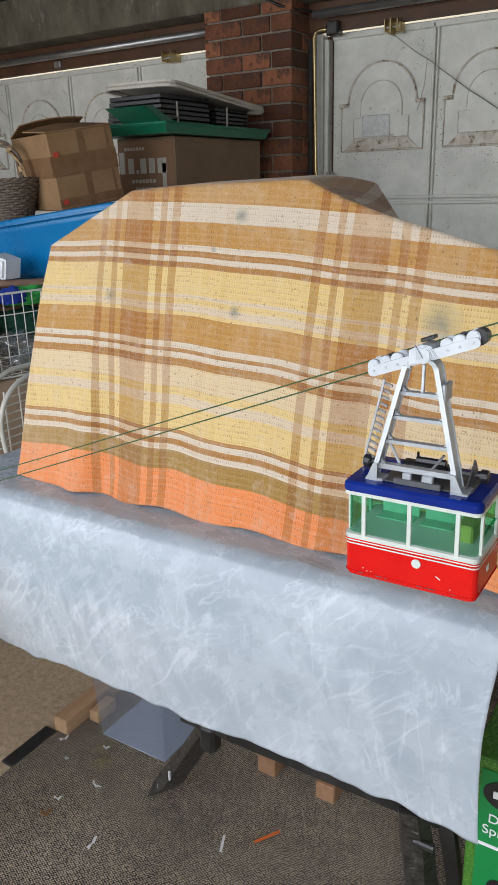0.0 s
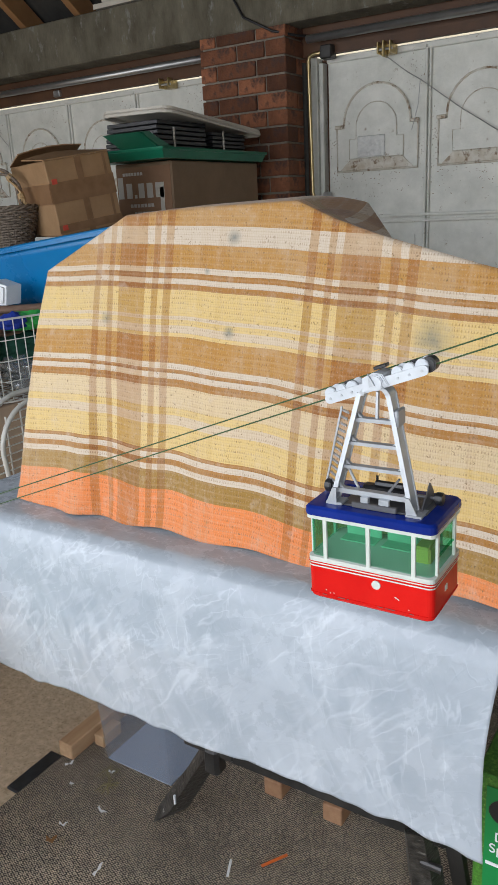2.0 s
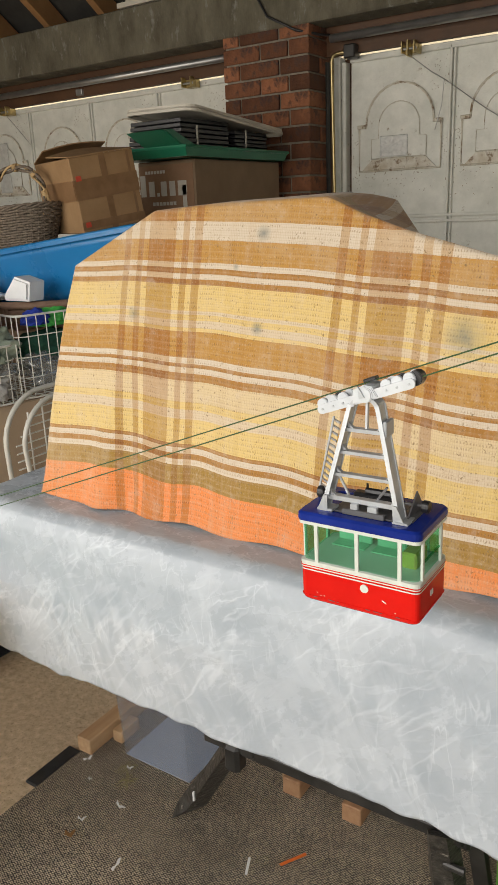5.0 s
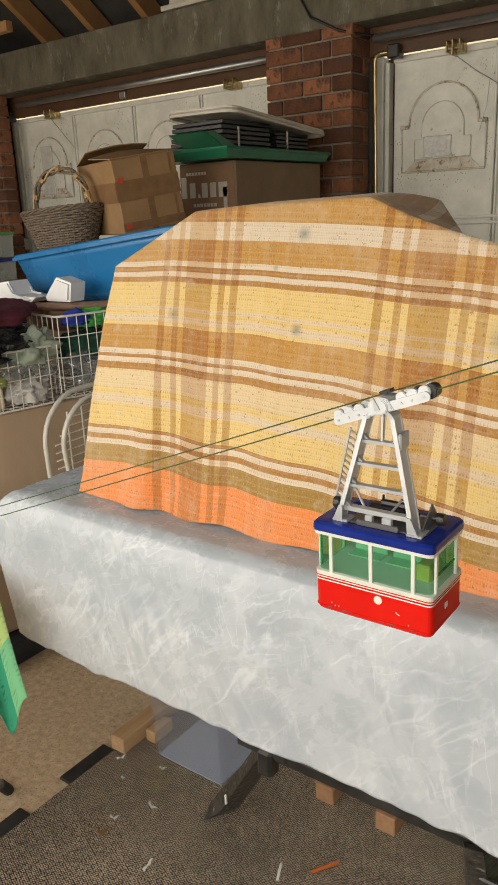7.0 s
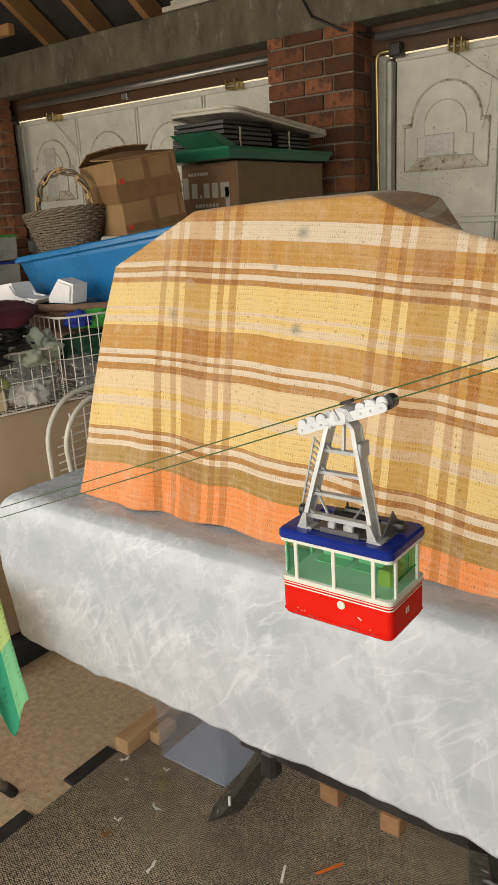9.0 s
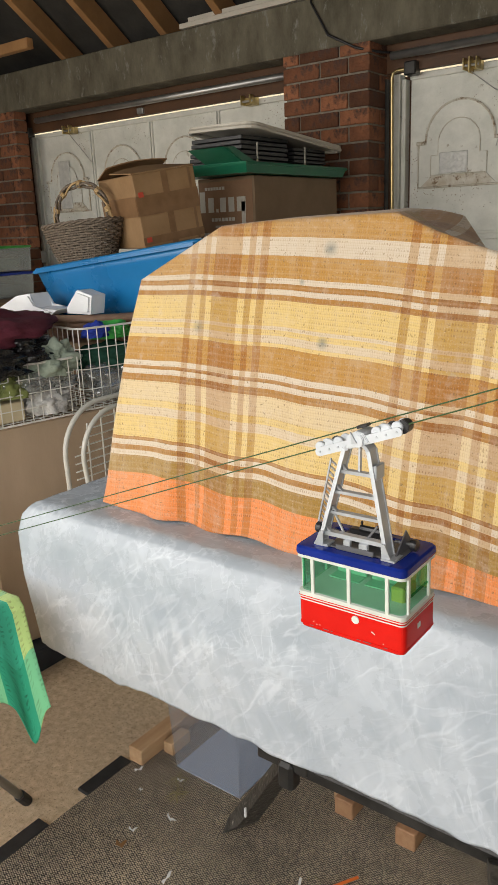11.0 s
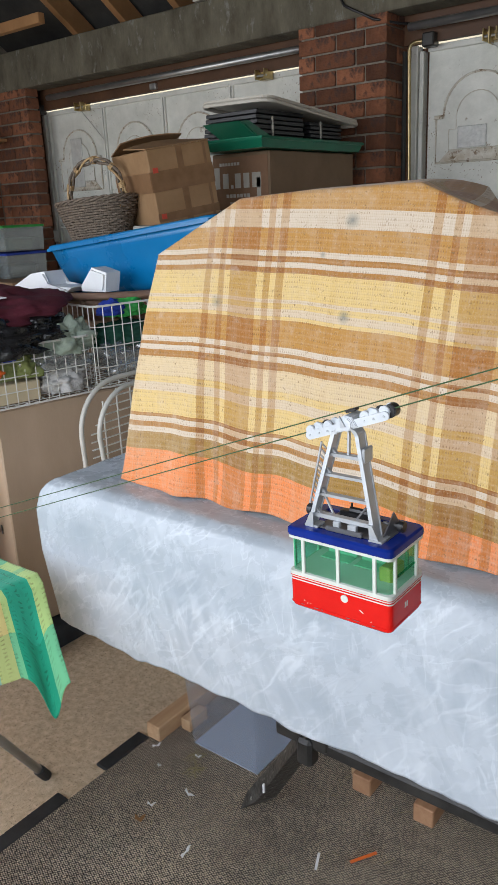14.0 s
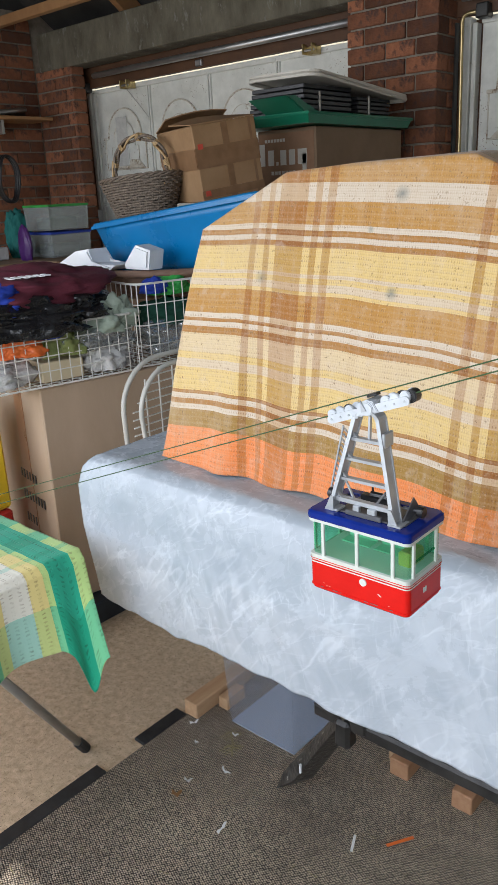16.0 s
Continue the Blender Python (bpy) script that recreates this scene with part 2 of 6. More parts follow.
BANDS = [
    (0.80, ORANGE, D_ORANGE), (0.944, OLIVE, D_OLIVE), (0.976, CREAM, D_CREAM), (0.989, BROWN, D_BROWN), (0.998, CREAM, D_CREAM), (1.009, BROWN, D_BROWN),
    (1.017, YELLOW, D_YELLOW), (1.062, PALE, D_PALE), (1.078, YELLOW, D_YELLOW), (1.095, MIXED, D_PALE), (1.131, BROWN, D_BROWN), (1.145, CREAM, D_CREAM),
    (1.156, BROWN, D_BROWN), (1.165, CREAM, D_CREAM), (1.174, OCHRE, D_OCHRE), (1.222, YELLOW, D_YELLOW), (1.232, PALE, D_PALE), (1.246, YELLOW, D_YELLOW),
    (1.254, PALE, D_PALE), (1.264, YELLOW, D_YELLOW), (1.310, BROWN, D_BROWN), (1.321, CREAM, D_CREAM), (1.334, BROWN, D_BROWN), (1.342, CREAM, D_CREAM),
    (1.354, OCHRE, D_OCHRE), (1.396, CREAM, D_CREAM), (1.432, OCHRE, D_OCHRE), (1.50, OLIVE, D_OLIVE), (1.545, BROWN, D_BROWN), (1.58, CREAM, D_CREAM), (1.59, BROWN, D_BROWN), (1.605, CREAM, D_CREAM)]
STRIPES = [(-1.35, 0), (-1.213, 1), (-1.195, 0), (-1.174, 1), (-1.160, 0), (-1.147, 1), (-1.077, 0), (-1.060, 1), (-1.045, 0), (-1.030, 1), (-1.012, 0), (-0.95, 0.12), (-0.93, 0), (-0.905, 0.15), (-0.89, 0)]
M_BLANKET = plaid("checked_blanket_weave", BANDS, STRIPES, 0.497, -1.35, 0.80, 1.70)
GRN, LIME, YEL, WHT, TEAL = (0.02, 0.36, 0.22), (0.45, 0.62, 0.22), (0.74, 0.62, 0.24), (0.72, 0.70, 0.60), (0.05, 0.42, 0.30)
D_G, D_L, D_Y, D_W = (0.01, 0.30, 0.17), (0.16, 0.50, 0.26), (0.52, 0.60, 0.22), (0.34, 0.58, 0.48)
GBANDS = [(0.0, LIME, D_L), (0.025, GRN, D_G), (0.085, LIME, D_L), (0.10, YEL, D_Y), (0.135, WHT, D_W), (0.195, YEL, D_Y), (0.225, LIME, D_L), (0.235, TEAL, D_G), (0.285, WHT, D_W), (0.33, YEL, D_Y), (0.38, WHT, D_W), (0.44, GRN, D_G), (0.50, YEL, D_Y), (0.55, WHT, D_W), (0.62, TEAL, D_G)]
GSTRIPES = [(0.0, 1), (0.095, 0), (0.19, 0.0), (0.215, 0.6), (0.23, 0.0), (0.28, 1), (0.33, 0.25), (0.345, 0)]
M_GREEN_CLOTH = plaid("green_seersucker", GBANDS, GSTRIPES, 0.40, 0.0, 0.0, 0.9, dash=(0.0085, 0.019), stains=False)

M_CONCRETE = surface("lintel_concrete", (0.075, 0.066, 0.044), (0.18, 0.162, 0.118), 6.0, 0.9, bump=0.5, bscale=70, spots=(0.23, 0.225, 0.20), spot_scale=13, spot_at=0.58, detail=12.0, stretch=(1.6, 1, 0.7))
M_FLOOR = surface("floor_concrete", (0.44, 0.33, 0.205), (0.72, 0.575, 0.40), 48.0, 0.92, bump=0.3, bscale=420, spots=(0.11, 0.075, 0.045), spot_scale=150, spot_at=0.565, detail=14.0)
M_MORTAR = surface("mortar", (0.18, 0.15, 0.115), (0.28, 0.24, 0.19), 30.0, 0.95, bump=0.5, bscale=150)
M_BRICK = surface("red_brick", (0.14, 0.054, 0.027), (0.28, 0.110, 0.054), 9.0, 0.9, bump=0.7, bscale=110, spots=(0.075, 0.042, 0.034), spot_scale=11, spot_at=0.53, vary=0.55, detail=9.0)
M_DOOR = surface("weathered_white_paint", (0.60, 0.61, 0.56), (0.78, 0.78, 0.73), 9.0, 0.5, bump=0.12, bscale=120, spots=(0.30, 0.25, 0.18), spot_scale=26, spot_at=0.615, detail=10.0)
M_DOOR_DIRT = surface("grimy_white_paint", (0.50, 0.44, 0.34), (0.70, 0.68, 0.62), 22.0, 0.6, bump=0.1, bscale=120, spots=(0.22, 0.15, 0.09), spot_scale=30, spot_at=0.52)
M_RUST = surface("rusty_dirt", (0.15, 0.10, 0.06), (0.28, 0.21, 0.14), 40.0, 0.9)
M_GREY_METAL = surface("dull_steel", (0.42, 0.42, 0.42), (0.55, 0.55, 0.54), 12.0, 0.42, metal=0.9, spots=(0.25, 0.17, 0.1), spot_scale=40, spot_at=0.66)
M_BRASS = surface("yellow_zinc_plate", (0.38, 0.29, 0.13), (0.55, 0.45, 0.24), 15.0, 0.35, metal=0.9)
M_TIMBER = surface("rafter_softwood", (0.25, 0.125, 0.05), (0.42, 0.225, 0.095), 3.0, 0.75, bump=0.12, bscale=60, stretch=(1, 1, 1))
M_HEAD = surface("dark_brown_timber", (0.065, 0.03, 0.014), (0.12, 0.055, 0.025), 5.0, 0.6, bump=0.1, bscale=50)
M_FELT = surface("dark_roofing_felt", (0.022, 0.021, 0.019), (0.05, 0.047, 0.042), 4.0, 0.95, bump=0.2, bscale=40)
M_PLASTER = surface("grey_wall", (0.20, 0.18, 0.15), (0.26, 0.235, 0.20), 3.0, 0.9, bump=0.2, bscale=50)
M_GRASS = surface("outside_ground", (0.12, 0.13, 0.09), (0.24, 0.22, 0.18), 0.8, 0.95)
M_CARD = surface("brown_cardboard", (0.36, 0.265, 0.18), (0.45, 0.335, 0.235), 5.0, 0.82, bump=0.06, bscale=300, stretch=(1, 1, 0.3))
M_CARD_DARK = surface("dull_brown_cardboard", (0.21, 0.135, 0.08), (0.28, 0.19, 0.12), 4.0, 0.85, bump=0.06, bscale=250)
M_CARD_BROWN = surface("worn_brown_cardboard", (0.24, 0.135, 0.06), (0.335, 0.20, 0.098), 6.0, 0.8, bump=0.08, bscale=200)
M_TAPE = surface("brown_parcel_tape", (0.17, 0.088, 0.038), (0.23, 0.125, 0.06), 20.0, 0.5)
M_TUB = surface("blue_plastic", (0.003, 0.13, 0.33), (0.006, 0.17, 0.41), 4.0, 0.28)
M_WICKER = surface("grey_brown_willow", (0.05, 0.036, 0.026), (0.22, 0.17, 0.125), 90.0, 0.7, bump=0.4, bscale=200)
M_TRUG = surface("reddish_brown_bark", (0.15, 0.085, 0.055), (0.26, 0.16, 0.11), 14.0, 0.7, bump=0.3, bscale=80, stretch=(1, 1, 4))
M_CANE = surface("golden_cane", (0.32, 0.20, 0.09), (0.50, 0.35, 0.18), 30.0, 0.6, bump=0.2, bscale=200)
M_WIRE = surface("white_coated_wire", (0.66, 0.65, 0.60), (0.78, 0.77, 0.73), 30.0, 0.4)
M_CHAIR = surface("cream_enamelled_tube", (0.50, 0.49, 0.44), (0.60, 0.59, 0.54), 15.0, 0.35)
M_FOAM = surface("white_polystyrene", (0.74, 0.75, 0.76), (0.82, 0.83, 0.84), 8.0, 0.9, bump=0.3, bscale=250)
M_BLACK = surface("black_plastic", (0.010, 0.010, 0.011), (0.022, 0.022, 0.024), 15.0, 0.35)
M_BLACK_STEEL = surface("worn_black_steel", (0.014, 0.014, 0.014), (0.05, 0.048, 0.045), 18.0, 0.36, metal=0.2, spots=(0.33, 0.31, 0.28), spot_scale=26, spot_at=0.66)
M_FOOT = surface("dusty_black_plastic", (0.014, 0.013, 0.012), (0.075, 0.068, 0.058), 55.0, 0.38, spots=(0.42, 0.39, 0.34), spot_scale=70, spot_at=0.60, bump=0.3, bscale=90)
M_GREEN_TRAY = surface("green_plastic", (0.006, 0.12, 0.065), (0.012, 0.17, 0.09), 6.0, 0.35)
M_LID = surface("off_white_plastic", (0.52, 0.48, 0.41), (0.62, 0.58, 0.51), 5.0, 0.45)
M_PINE = surface("pale_pine", (0.46, 0.27, 0.14), (0.60, 0.40, 0.23), 6.0, 0.7, bump=0.1, bscale=80, stretch=(6, 0.6, 6))
M_BEECH = surface("reddish_block_wood", (0.30, 0.15, 0.075), (0.42, 0.24, 0.13), 9.0, 0.7, bump=0.1, bscale=90, stretch=(5, 1, 5))
M_ORANGE = surface("orange_plastic", (0.72, 0.13, 0.02), (0.80, 0.19, 0.035), 20.0, 0.4)
M_PAPER = surface("white_paper", (0.75, 0.75, 0.75), (0.83, 0.83, 0.84), 30.0, 0.8)
M_LEAF = surface("dry_leaf", (0.19, 0.085, 0.025), (0.30, 0.15, 0.05), 40.0, 0.8)
M_STRAW = surface("dry_grass", (0.20, 0.17, 0.08), (0.32, 0.27, 0.13), 40.0, 0.9)
M_RUBBER = surface("black_rubber", (0.012, 0.012, 0.012), (0.03, 0.03, 0.03), 30.0, 0.7)
M_LEG = surface("grey_painted_tube", (0.36, 0.36, 0.35), (0.46, 0.46, 0.45), 20.0, 0.35, metal=0.4)
# the toy
M_RED = surface("red_tinplate_enamel", (0.46, 0.007, 0.006), (0.55, 0.011, 0.008), 20.0, 0.14, spots=(0.40, 0.02, 0.01), spot_scale=150, spot_at=0.70)
M_BLUE = surface("navy_plastic", (0.004, 0.014, 0.13), (0.008, 0.024, 0.19), 20.0, 0.20)
M_TOYWHITE = surface("ivory_toy_paint", (0.44, 0.475, 0.43), (0.52, 0.55, 0.50), 40.0, 0.3)
M_SILVER = surface("silver_plastic", (0.34, 0.36, 0.38), (0.44, 0.46, 0.48), 50.0, 0.36, metal=0.4)
M_WHITEBAR = surface("white_grey_plastic", (0.42, 0.445, 0.47), (0.50, 0.525, 0.55), 40.0, 0.4)
M_GUNMETAL = surface("dark_grey_plastic", (0.07, 0.07, 0.075), (0.11, 0.11, 0.115), 40.0, 0.4, metal=0.2)
M_GLAZE = clear("green_clear_plastic", (0.36, 0.77, 0.57), 0.06, 0.04, 0.02, (0.10, 0.40, 0.28))
M_SEAT_GREEN = surface("pale_green_plastic", (0.22, 0.46, 0.33), (0.28, 0.52, 0.38), 60.0, 0.4)
M_SEAT_YELLOW = surface("yellow_toy_plastic", (0.34, 0.30, 0.06), (0.42, 0.36, 0.08), 60.0, 0.4)
for enamel, shine in ((M_RED, 0.12), (M_BLUE, 0.2)):
    enamel.node_tree.nodes["Principled BSDF"].inputs["Specular IOR Level"].default_value = shine
M_CORD = surface("green_cord", (0.018, 0.05, 0.014), (0.045, 0.095, 0.03), 300.0, 0.6)
M_CRATE = clear("clear_bluish_plastic", (0.985, 0.99, 1.0), 0.06, 0.12, 0.05, (0.80, 0.86, 0.95))
M_CRATE_BASE = clear("bluish_plastic_base", (0.70, 0.80, 0.93), 0.16, 0.2, 0.6, (0.62, 0.74, 0.92))
M_FROST = clear("clear_box_plastic", (0.82, 0.86, 0.86), 0.12, 0.15, 0.25, (0.62, 0.66, 0.66))
M_POLY = clear("crumpled_clear_film", (0.75, 0.78, 0.78), 0.16, 0.18, 0.35, (0.55, 0.57, 0.57))


def carpet(name):
    """Looped barrier matting: dark ground with tan loops in wavy rows."""
    m = bpy.data.materials.new(name)
    m.use_nodes = True
    nt = m.node_tree
    b = nt.nodes["Principled BSDF"]
    b.inputs["Roughness"].default_value = 0.95
    tc = nt.nodes.new("ShaderNodeTexCoord")
    mp = nt.nodes.new("ShaderNodeMapping")
    mp.inputs["Scale"].default_value = (1.0, 1.35, 1.0)
    mp.inputs["Rotation"].default_value = (0, 0, radians(28))
    nt.links.new(tc.outputs["Object"], mp.inputs["Vector"])
    vo = node(nt, "ShaderNodeTexVoronoi", Scale=160.0, Randomness=0.35)
    nt.links.new(mp.outputs[0], vo.inputs["Vector"])
    ramp = nt.nodes.new("ShaderNodeValToRGB")
    ramp.color_ramp.elements[0].position, ramp.color_ramp.elements[1].position = 0.25, 0.56
    ramp.color_ramp.elements[0].color, ramp.color_ramp.elements[1].color = (0.58, 0.475, 0.36, 1), (0.042, 0.034, 0.026, 1)
    nt.links.new(vo.outputs["Distance"], ramp.inputs["Fac"])
    n2 = node(nt, "ShaderNodeTexNoise", Scale=3.5, Detail=6.0)
    nt.links.new(tc.outputs["Object"], n2.inputs["Vector"])
    n4 = node(nt, "ShaderNodeTexNoise", Scale=70.0, Detail=3.0)
    nt.links.new(tc.outputs["Object"], n4.inputs["Vector"])
    mr = nt.nodes.new("ShaderNodeMapRange")
    mr.inputs["From Min"].default_value, mr.inputs["From Max"].default_value = 0.35, 0.7
    mr.inputs["To Min"].default_value, mr.inputs["To Max"].default_value = 0.5, 1.25
    ad = nt.nodes.new("ShaderNodeMath")
    ad.operation = "MULTIPLY_ADD"
    ad.inputs[1].default_value = 0.5
    nt.links.new(n4.outputs["Fac"], ad.inputs[0])
    hf = nt.nodes.new("ShaderNodeMath")
    hf.operation = "MULTIPLY"
    hf.inputs[1].default_value = 0.5
    nt.links.new(n2.outputs["Fac"], hf.inputs[0])
    nt.links.new(hf.outputs[0], ad.inputs[2])
    nt.links.new(ad.outputs[0], mr.inputs["Value"])
    hsv = nt.nodes.new("ShaderNodeHueSaturation")
    nt.links.new(mr.outputs[0], hsv.inputs["Value"])
    nt.links.new(ramp.outputs[0], hsv.inputs["Color"])
    nt.links.new(hsv.outputs[0], b.inputs["Base Color"])
    bp = node(nt, "ShaderNodeBump", Strength=0.9, Distance=0.006)
    bp.invert = True
    nt.links.new(vo.outputs["Distance"], bp.inputs["Height"])
    nt.links.new(bp.outputs[0], b.inputs["Normal"])
    return m


def polythene(name):
    """Thin milky polythene: translucent, with sharp little creases."""
    m = surface(name, (0.35, 0.395, 0.44), (0.455, 0.497, 0.54), 10.0, 0.27)
    nt = m.node_tree
    b = nt.nodes["Principled BSDF"]
    tc = nt.nodes.new("ShaderNodeTexCoord")
    wz = node(nt, "ShaderNodeTexNoise", Scale=7.0, Detail=3.0)
    nt.links.new(tc.outputs["Object"], wz.inputs["Vector"])
    va = nt.nodes.new("ShaderNodeVectorMath")
    va.operation = "MULTIPLY_ADD"
    va.inputs[1].default_value = (0.05, 0.05, 0.05)
    nt.links.new(wz.outputs["Color"], va.inputs[0])
    nt.links.new(tc.outputs["Object"], va.inputs[2])
    def ridges(turn, scale, stretch, sharp):
        """Long soft ridges of noise, drawn out along one direction of the sheet."""
        mp = nt.nodes.new("ShaderNodeMapping")
        mp.vector_type = "TEXTURE"
        mp.inputs["Rotation"].default_value = (0, radians(turn), 0)
        mp.inputs["Scale"].default_value = (1.0, 1.0, stretch)
        nt.links.new(va.outputs[0], mp.inputs["Vector"])
        n = node(nt, "ShaderNodeTexNoise", Scale=scale, Detail=3.0, Roughness=0.55)
        nt.links.new(mp.outputs[0], n.inputs["Vector"])
        d = nt.nodes.new("ShaderNodeMath")
        d.operation = "SUBTRACT"
        d.inputs[1].default_value = 0.5
        nt.links.new(n.outputs["Fac"], d.inputs[0])
        a = nt.nodes.new("ShaderNodeMath")
        a.operation = "ABSOLUTE"
        nt.links.new(d.outputs[0], a.inputs[0])
        r = nt.nodes.new("ShaderNodeMapRange")
        r.interpolation_type = "SMOOTHSTEP"
        r.inputs["From Max"].default_value = sharp
        r.inputs["To Min"].default_value, r.inputs["To Max"].default_value = 1.0, 0.0
        nt.links.new(a.outputs[0], r.inputs["Value"])
        return r.outputs[0]

    bumps, col = None, b.inputs["Base Color"].links[0].from_socket
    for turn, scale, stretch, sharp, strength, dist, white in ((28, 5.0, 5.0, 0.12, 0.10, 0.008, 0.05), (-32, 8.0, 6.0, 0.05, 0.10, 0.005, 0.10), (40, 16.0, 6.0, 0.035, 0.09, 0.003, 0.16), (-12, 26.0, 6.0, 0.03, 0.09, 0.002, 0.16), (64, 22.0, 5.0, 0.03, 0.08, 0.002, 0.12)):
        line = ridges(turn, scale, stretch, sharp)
        bp = node(nt, "ShaderNodeBump", Strength=strength, Distance=dist)
        nt.links.new(line, bp.inputs["Height"])
        if bumps:
            nt.links.new(bumps.outputs[0], bp.inputs["Normal"])
        bumps = bp
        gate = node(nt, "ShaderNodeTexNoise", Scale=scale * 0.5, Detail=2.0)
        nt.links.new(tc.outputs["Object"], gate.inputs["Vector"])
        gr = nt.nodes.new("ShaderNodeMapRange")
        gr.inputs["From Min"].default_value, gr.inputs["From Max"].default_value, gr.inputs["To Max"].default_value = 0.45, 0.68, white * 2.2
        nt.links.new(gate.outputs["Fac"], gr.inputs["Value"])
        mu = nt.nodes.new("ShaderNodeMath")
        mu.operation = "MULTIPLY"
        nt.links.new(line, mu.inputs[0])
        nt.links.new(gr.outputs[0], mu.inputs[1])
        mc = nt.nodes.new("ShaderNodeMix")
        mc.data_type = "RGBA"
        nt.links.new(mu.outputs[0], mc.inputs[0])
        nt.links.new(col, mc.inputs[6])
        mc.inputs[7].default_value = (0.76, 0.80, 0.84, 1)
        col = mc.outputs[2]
    nt.links.new(bumps.outputs[0], b.inputs["Normal"])
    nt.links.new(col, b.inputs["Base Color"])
    tl = nt.nodes.new("ShaderNodeBsdfTranslucent")
    tl.inputs["Color"].default_value = (0.7, 0.74, 0.8, 1)
    mx = nt.nodes.new("ShaderNodeMixShader")
    mx.inputs[0].default_value = 0.18
    nt.links.new(b.outputs[0], mx.inputs[1])
    nt.links.new(tl.outputs[0], mx.inputs[2])
    nt.links.new(mx.outputs[0], nt.nodes["Material Output"].inputs["Surface"])
    return m


M_MAT = carpet("loop_matting")
M_SHEET = polythene("white_polythene_sheet")
NOISE = noise.noise


# ---- mesh tools ----
def thing(name, label, category, at=(0, 0, 0), turn=(0, 0, 0), group="", kind=""):
    ob = new(name)
    ob.empty_display_size = 0.05
    ob.matrix_world = pose(*at, *turn)
    return tagged(ob, label, category, group, kind)


def finish(name, bm, material, smooth):
    me = bpy.data.meshes.new(name)
    bmesh.ops.recalc_face_normals(bm, faces=bm.faces)
    bm.to_mesh(me)
    bm.free()
    me.materials.append(material)
    for p in me.polygons:
        p.use_smooth = smooth
    return me


def part(name, bm, material, parent=None, label="", smooth=False, at=None):
    ob = new(name, finish(name, bm, material, smooth))
    if parent:
        ob.parent = parent
    if at:
        ob.location = at
    if label:
        ob["label"] = label
    return ob


def own(name, bm, material, label, category, smooth=False, group="", kind="", m=None):
    ob = new(name, finish(name, bm, material, smooth))
    if m:
        ob.matrix_world = m
    return tagged(ob, label, category, group, kind)


def box(x0, x1, y0, y1, z0, z1, bevel=0.0, bm=None, seg=1, m=None):
    bm = bm or bmesh.new()
    made = bmesh.ops.create_cube(bm, size=1.0)["verts"]
    bmesh.ops.scale(bm, vec=(x1 - x0, y1 - y0, z1 - z0), verts=made)
    bmesh.ops.translate(bm, vec=((x0 + x1) / 2, (y0 + y1) / 2, (z0 + z1) / 2), verts=made)
    if m:
        bmesh.ops.transform(bm, matrix=m, verts=made)
    if bevel:
        edges = list({e for v in made for e in v.link_edges})
        bmesh.ops.bevel(bm, geom=edges, offset=bevel, segments=seg, affect="EDGES", profile=0.5)
    return bm


def tube(points, r, bm=None, seg=8, closed=False):
    """A round bar along points."""
    bm = bm or bmesh.new()
    pts = [Vector(p) for p in points]
    rings, n = [], len(pts)
    side = None
    for i, p in enumerate(pts):
        a = pts[i - 1] if i or closed else p
        b = pts[(i + 1) % n] if i < n - 1 or closed else p
        d = (b - a).normalized()
        if side is None:
            side = d.orthogonal().normalized()
        side = (side - d * side.dot(d)).normalized()
        up = d.cross(side)
        rr = r[i] if isinstance(r, (list, tuple)) else r
        rings.append([bm.verts.new(p + side * math.cos(2 * math.pi * k / seg) * rr + up * math.sin(2 * math.pi * k / seg) * rr) for k in range(seg)])
    for i in range(n if closed else n - 1):
        a, b = rings[i], rings[(i + 1) % n]
        for k in range(seg):
            bm.faces.new((a[k], a[(k + 1) % seg], b[(k + 1) % seg], b[k]))
    if not closed:
        bm.faces.new(rings[0][::-1])
        bm.faces.new(rings[-1])
    return bm


def slab(outline, a, b, axis="y", bm=None, bevel=0.0):
    """A flat outline (two coordinates) given thickness from a to b along an axis."""
    bm = bm or bmesh.new()
    put = {"y": lambda p, q, s: (p, s, q), "x": lambda p, q, s: (s, p, q), "z": lambda p, q, s: (p, q, s)}[axis]
    v0, v1 = [bm.verts.new(put(p, q, a)) for p, q in outline], [bm.verts.new(put(p, q, b)) for p, q in outline]
    bm.faces.new(v0)
    bm.faces.new(v1[::-1])
    n = len(outline)
    for i in range(n):
        bm.faces.new((v0[i], v1[i], v1[(i + 1) % n], v0[(i + 1) % n]))
    if bevel:
        es = [e for e in bm.edges if all(v in v0 for v in e.verts) or all(v in v1 for v in e.verts)]
        bmesh.ops.bevel(bm, geom=es, offset=bevel, segments=2, affect="EDGES")
    return bm


def grid(nu, nv, f, bm=None, thick=0.0, uv=None):
    """A sheet of nu x nv cells at f(u, v), u and v from 0 to 1, with an optional UV map uv(u, v)."""
    bm = bm or bmesh.new()
    vs = [[bm.verts.new(f(i / nu, j / nv)) for j in range(nv + 1)] for i in range(nu + 1)]
    layer = bm.loops.layers.uv.verify() if uv else None
    for i in range(nu):
        for j in range(nv):
            face = bm.faces.new((vs[i][j], vs[i + 1][j], vs[i + 1][j + 1], vs[i][j + 1]))
            if uv:
                for loop, (a, b) in zip(face.loops, ((i, j), (i + 1, j), (i + 1, j + 1), (i, j + 1))):
                    loop[layer].uv = uv(a / nu, b / nv)
    return bm


def solid(ob, t):
    mod = ob.modifiers.new("thickness", "SOLIDIFY")
    mod.thickness, mod.offset = t, 0.0
    return ob


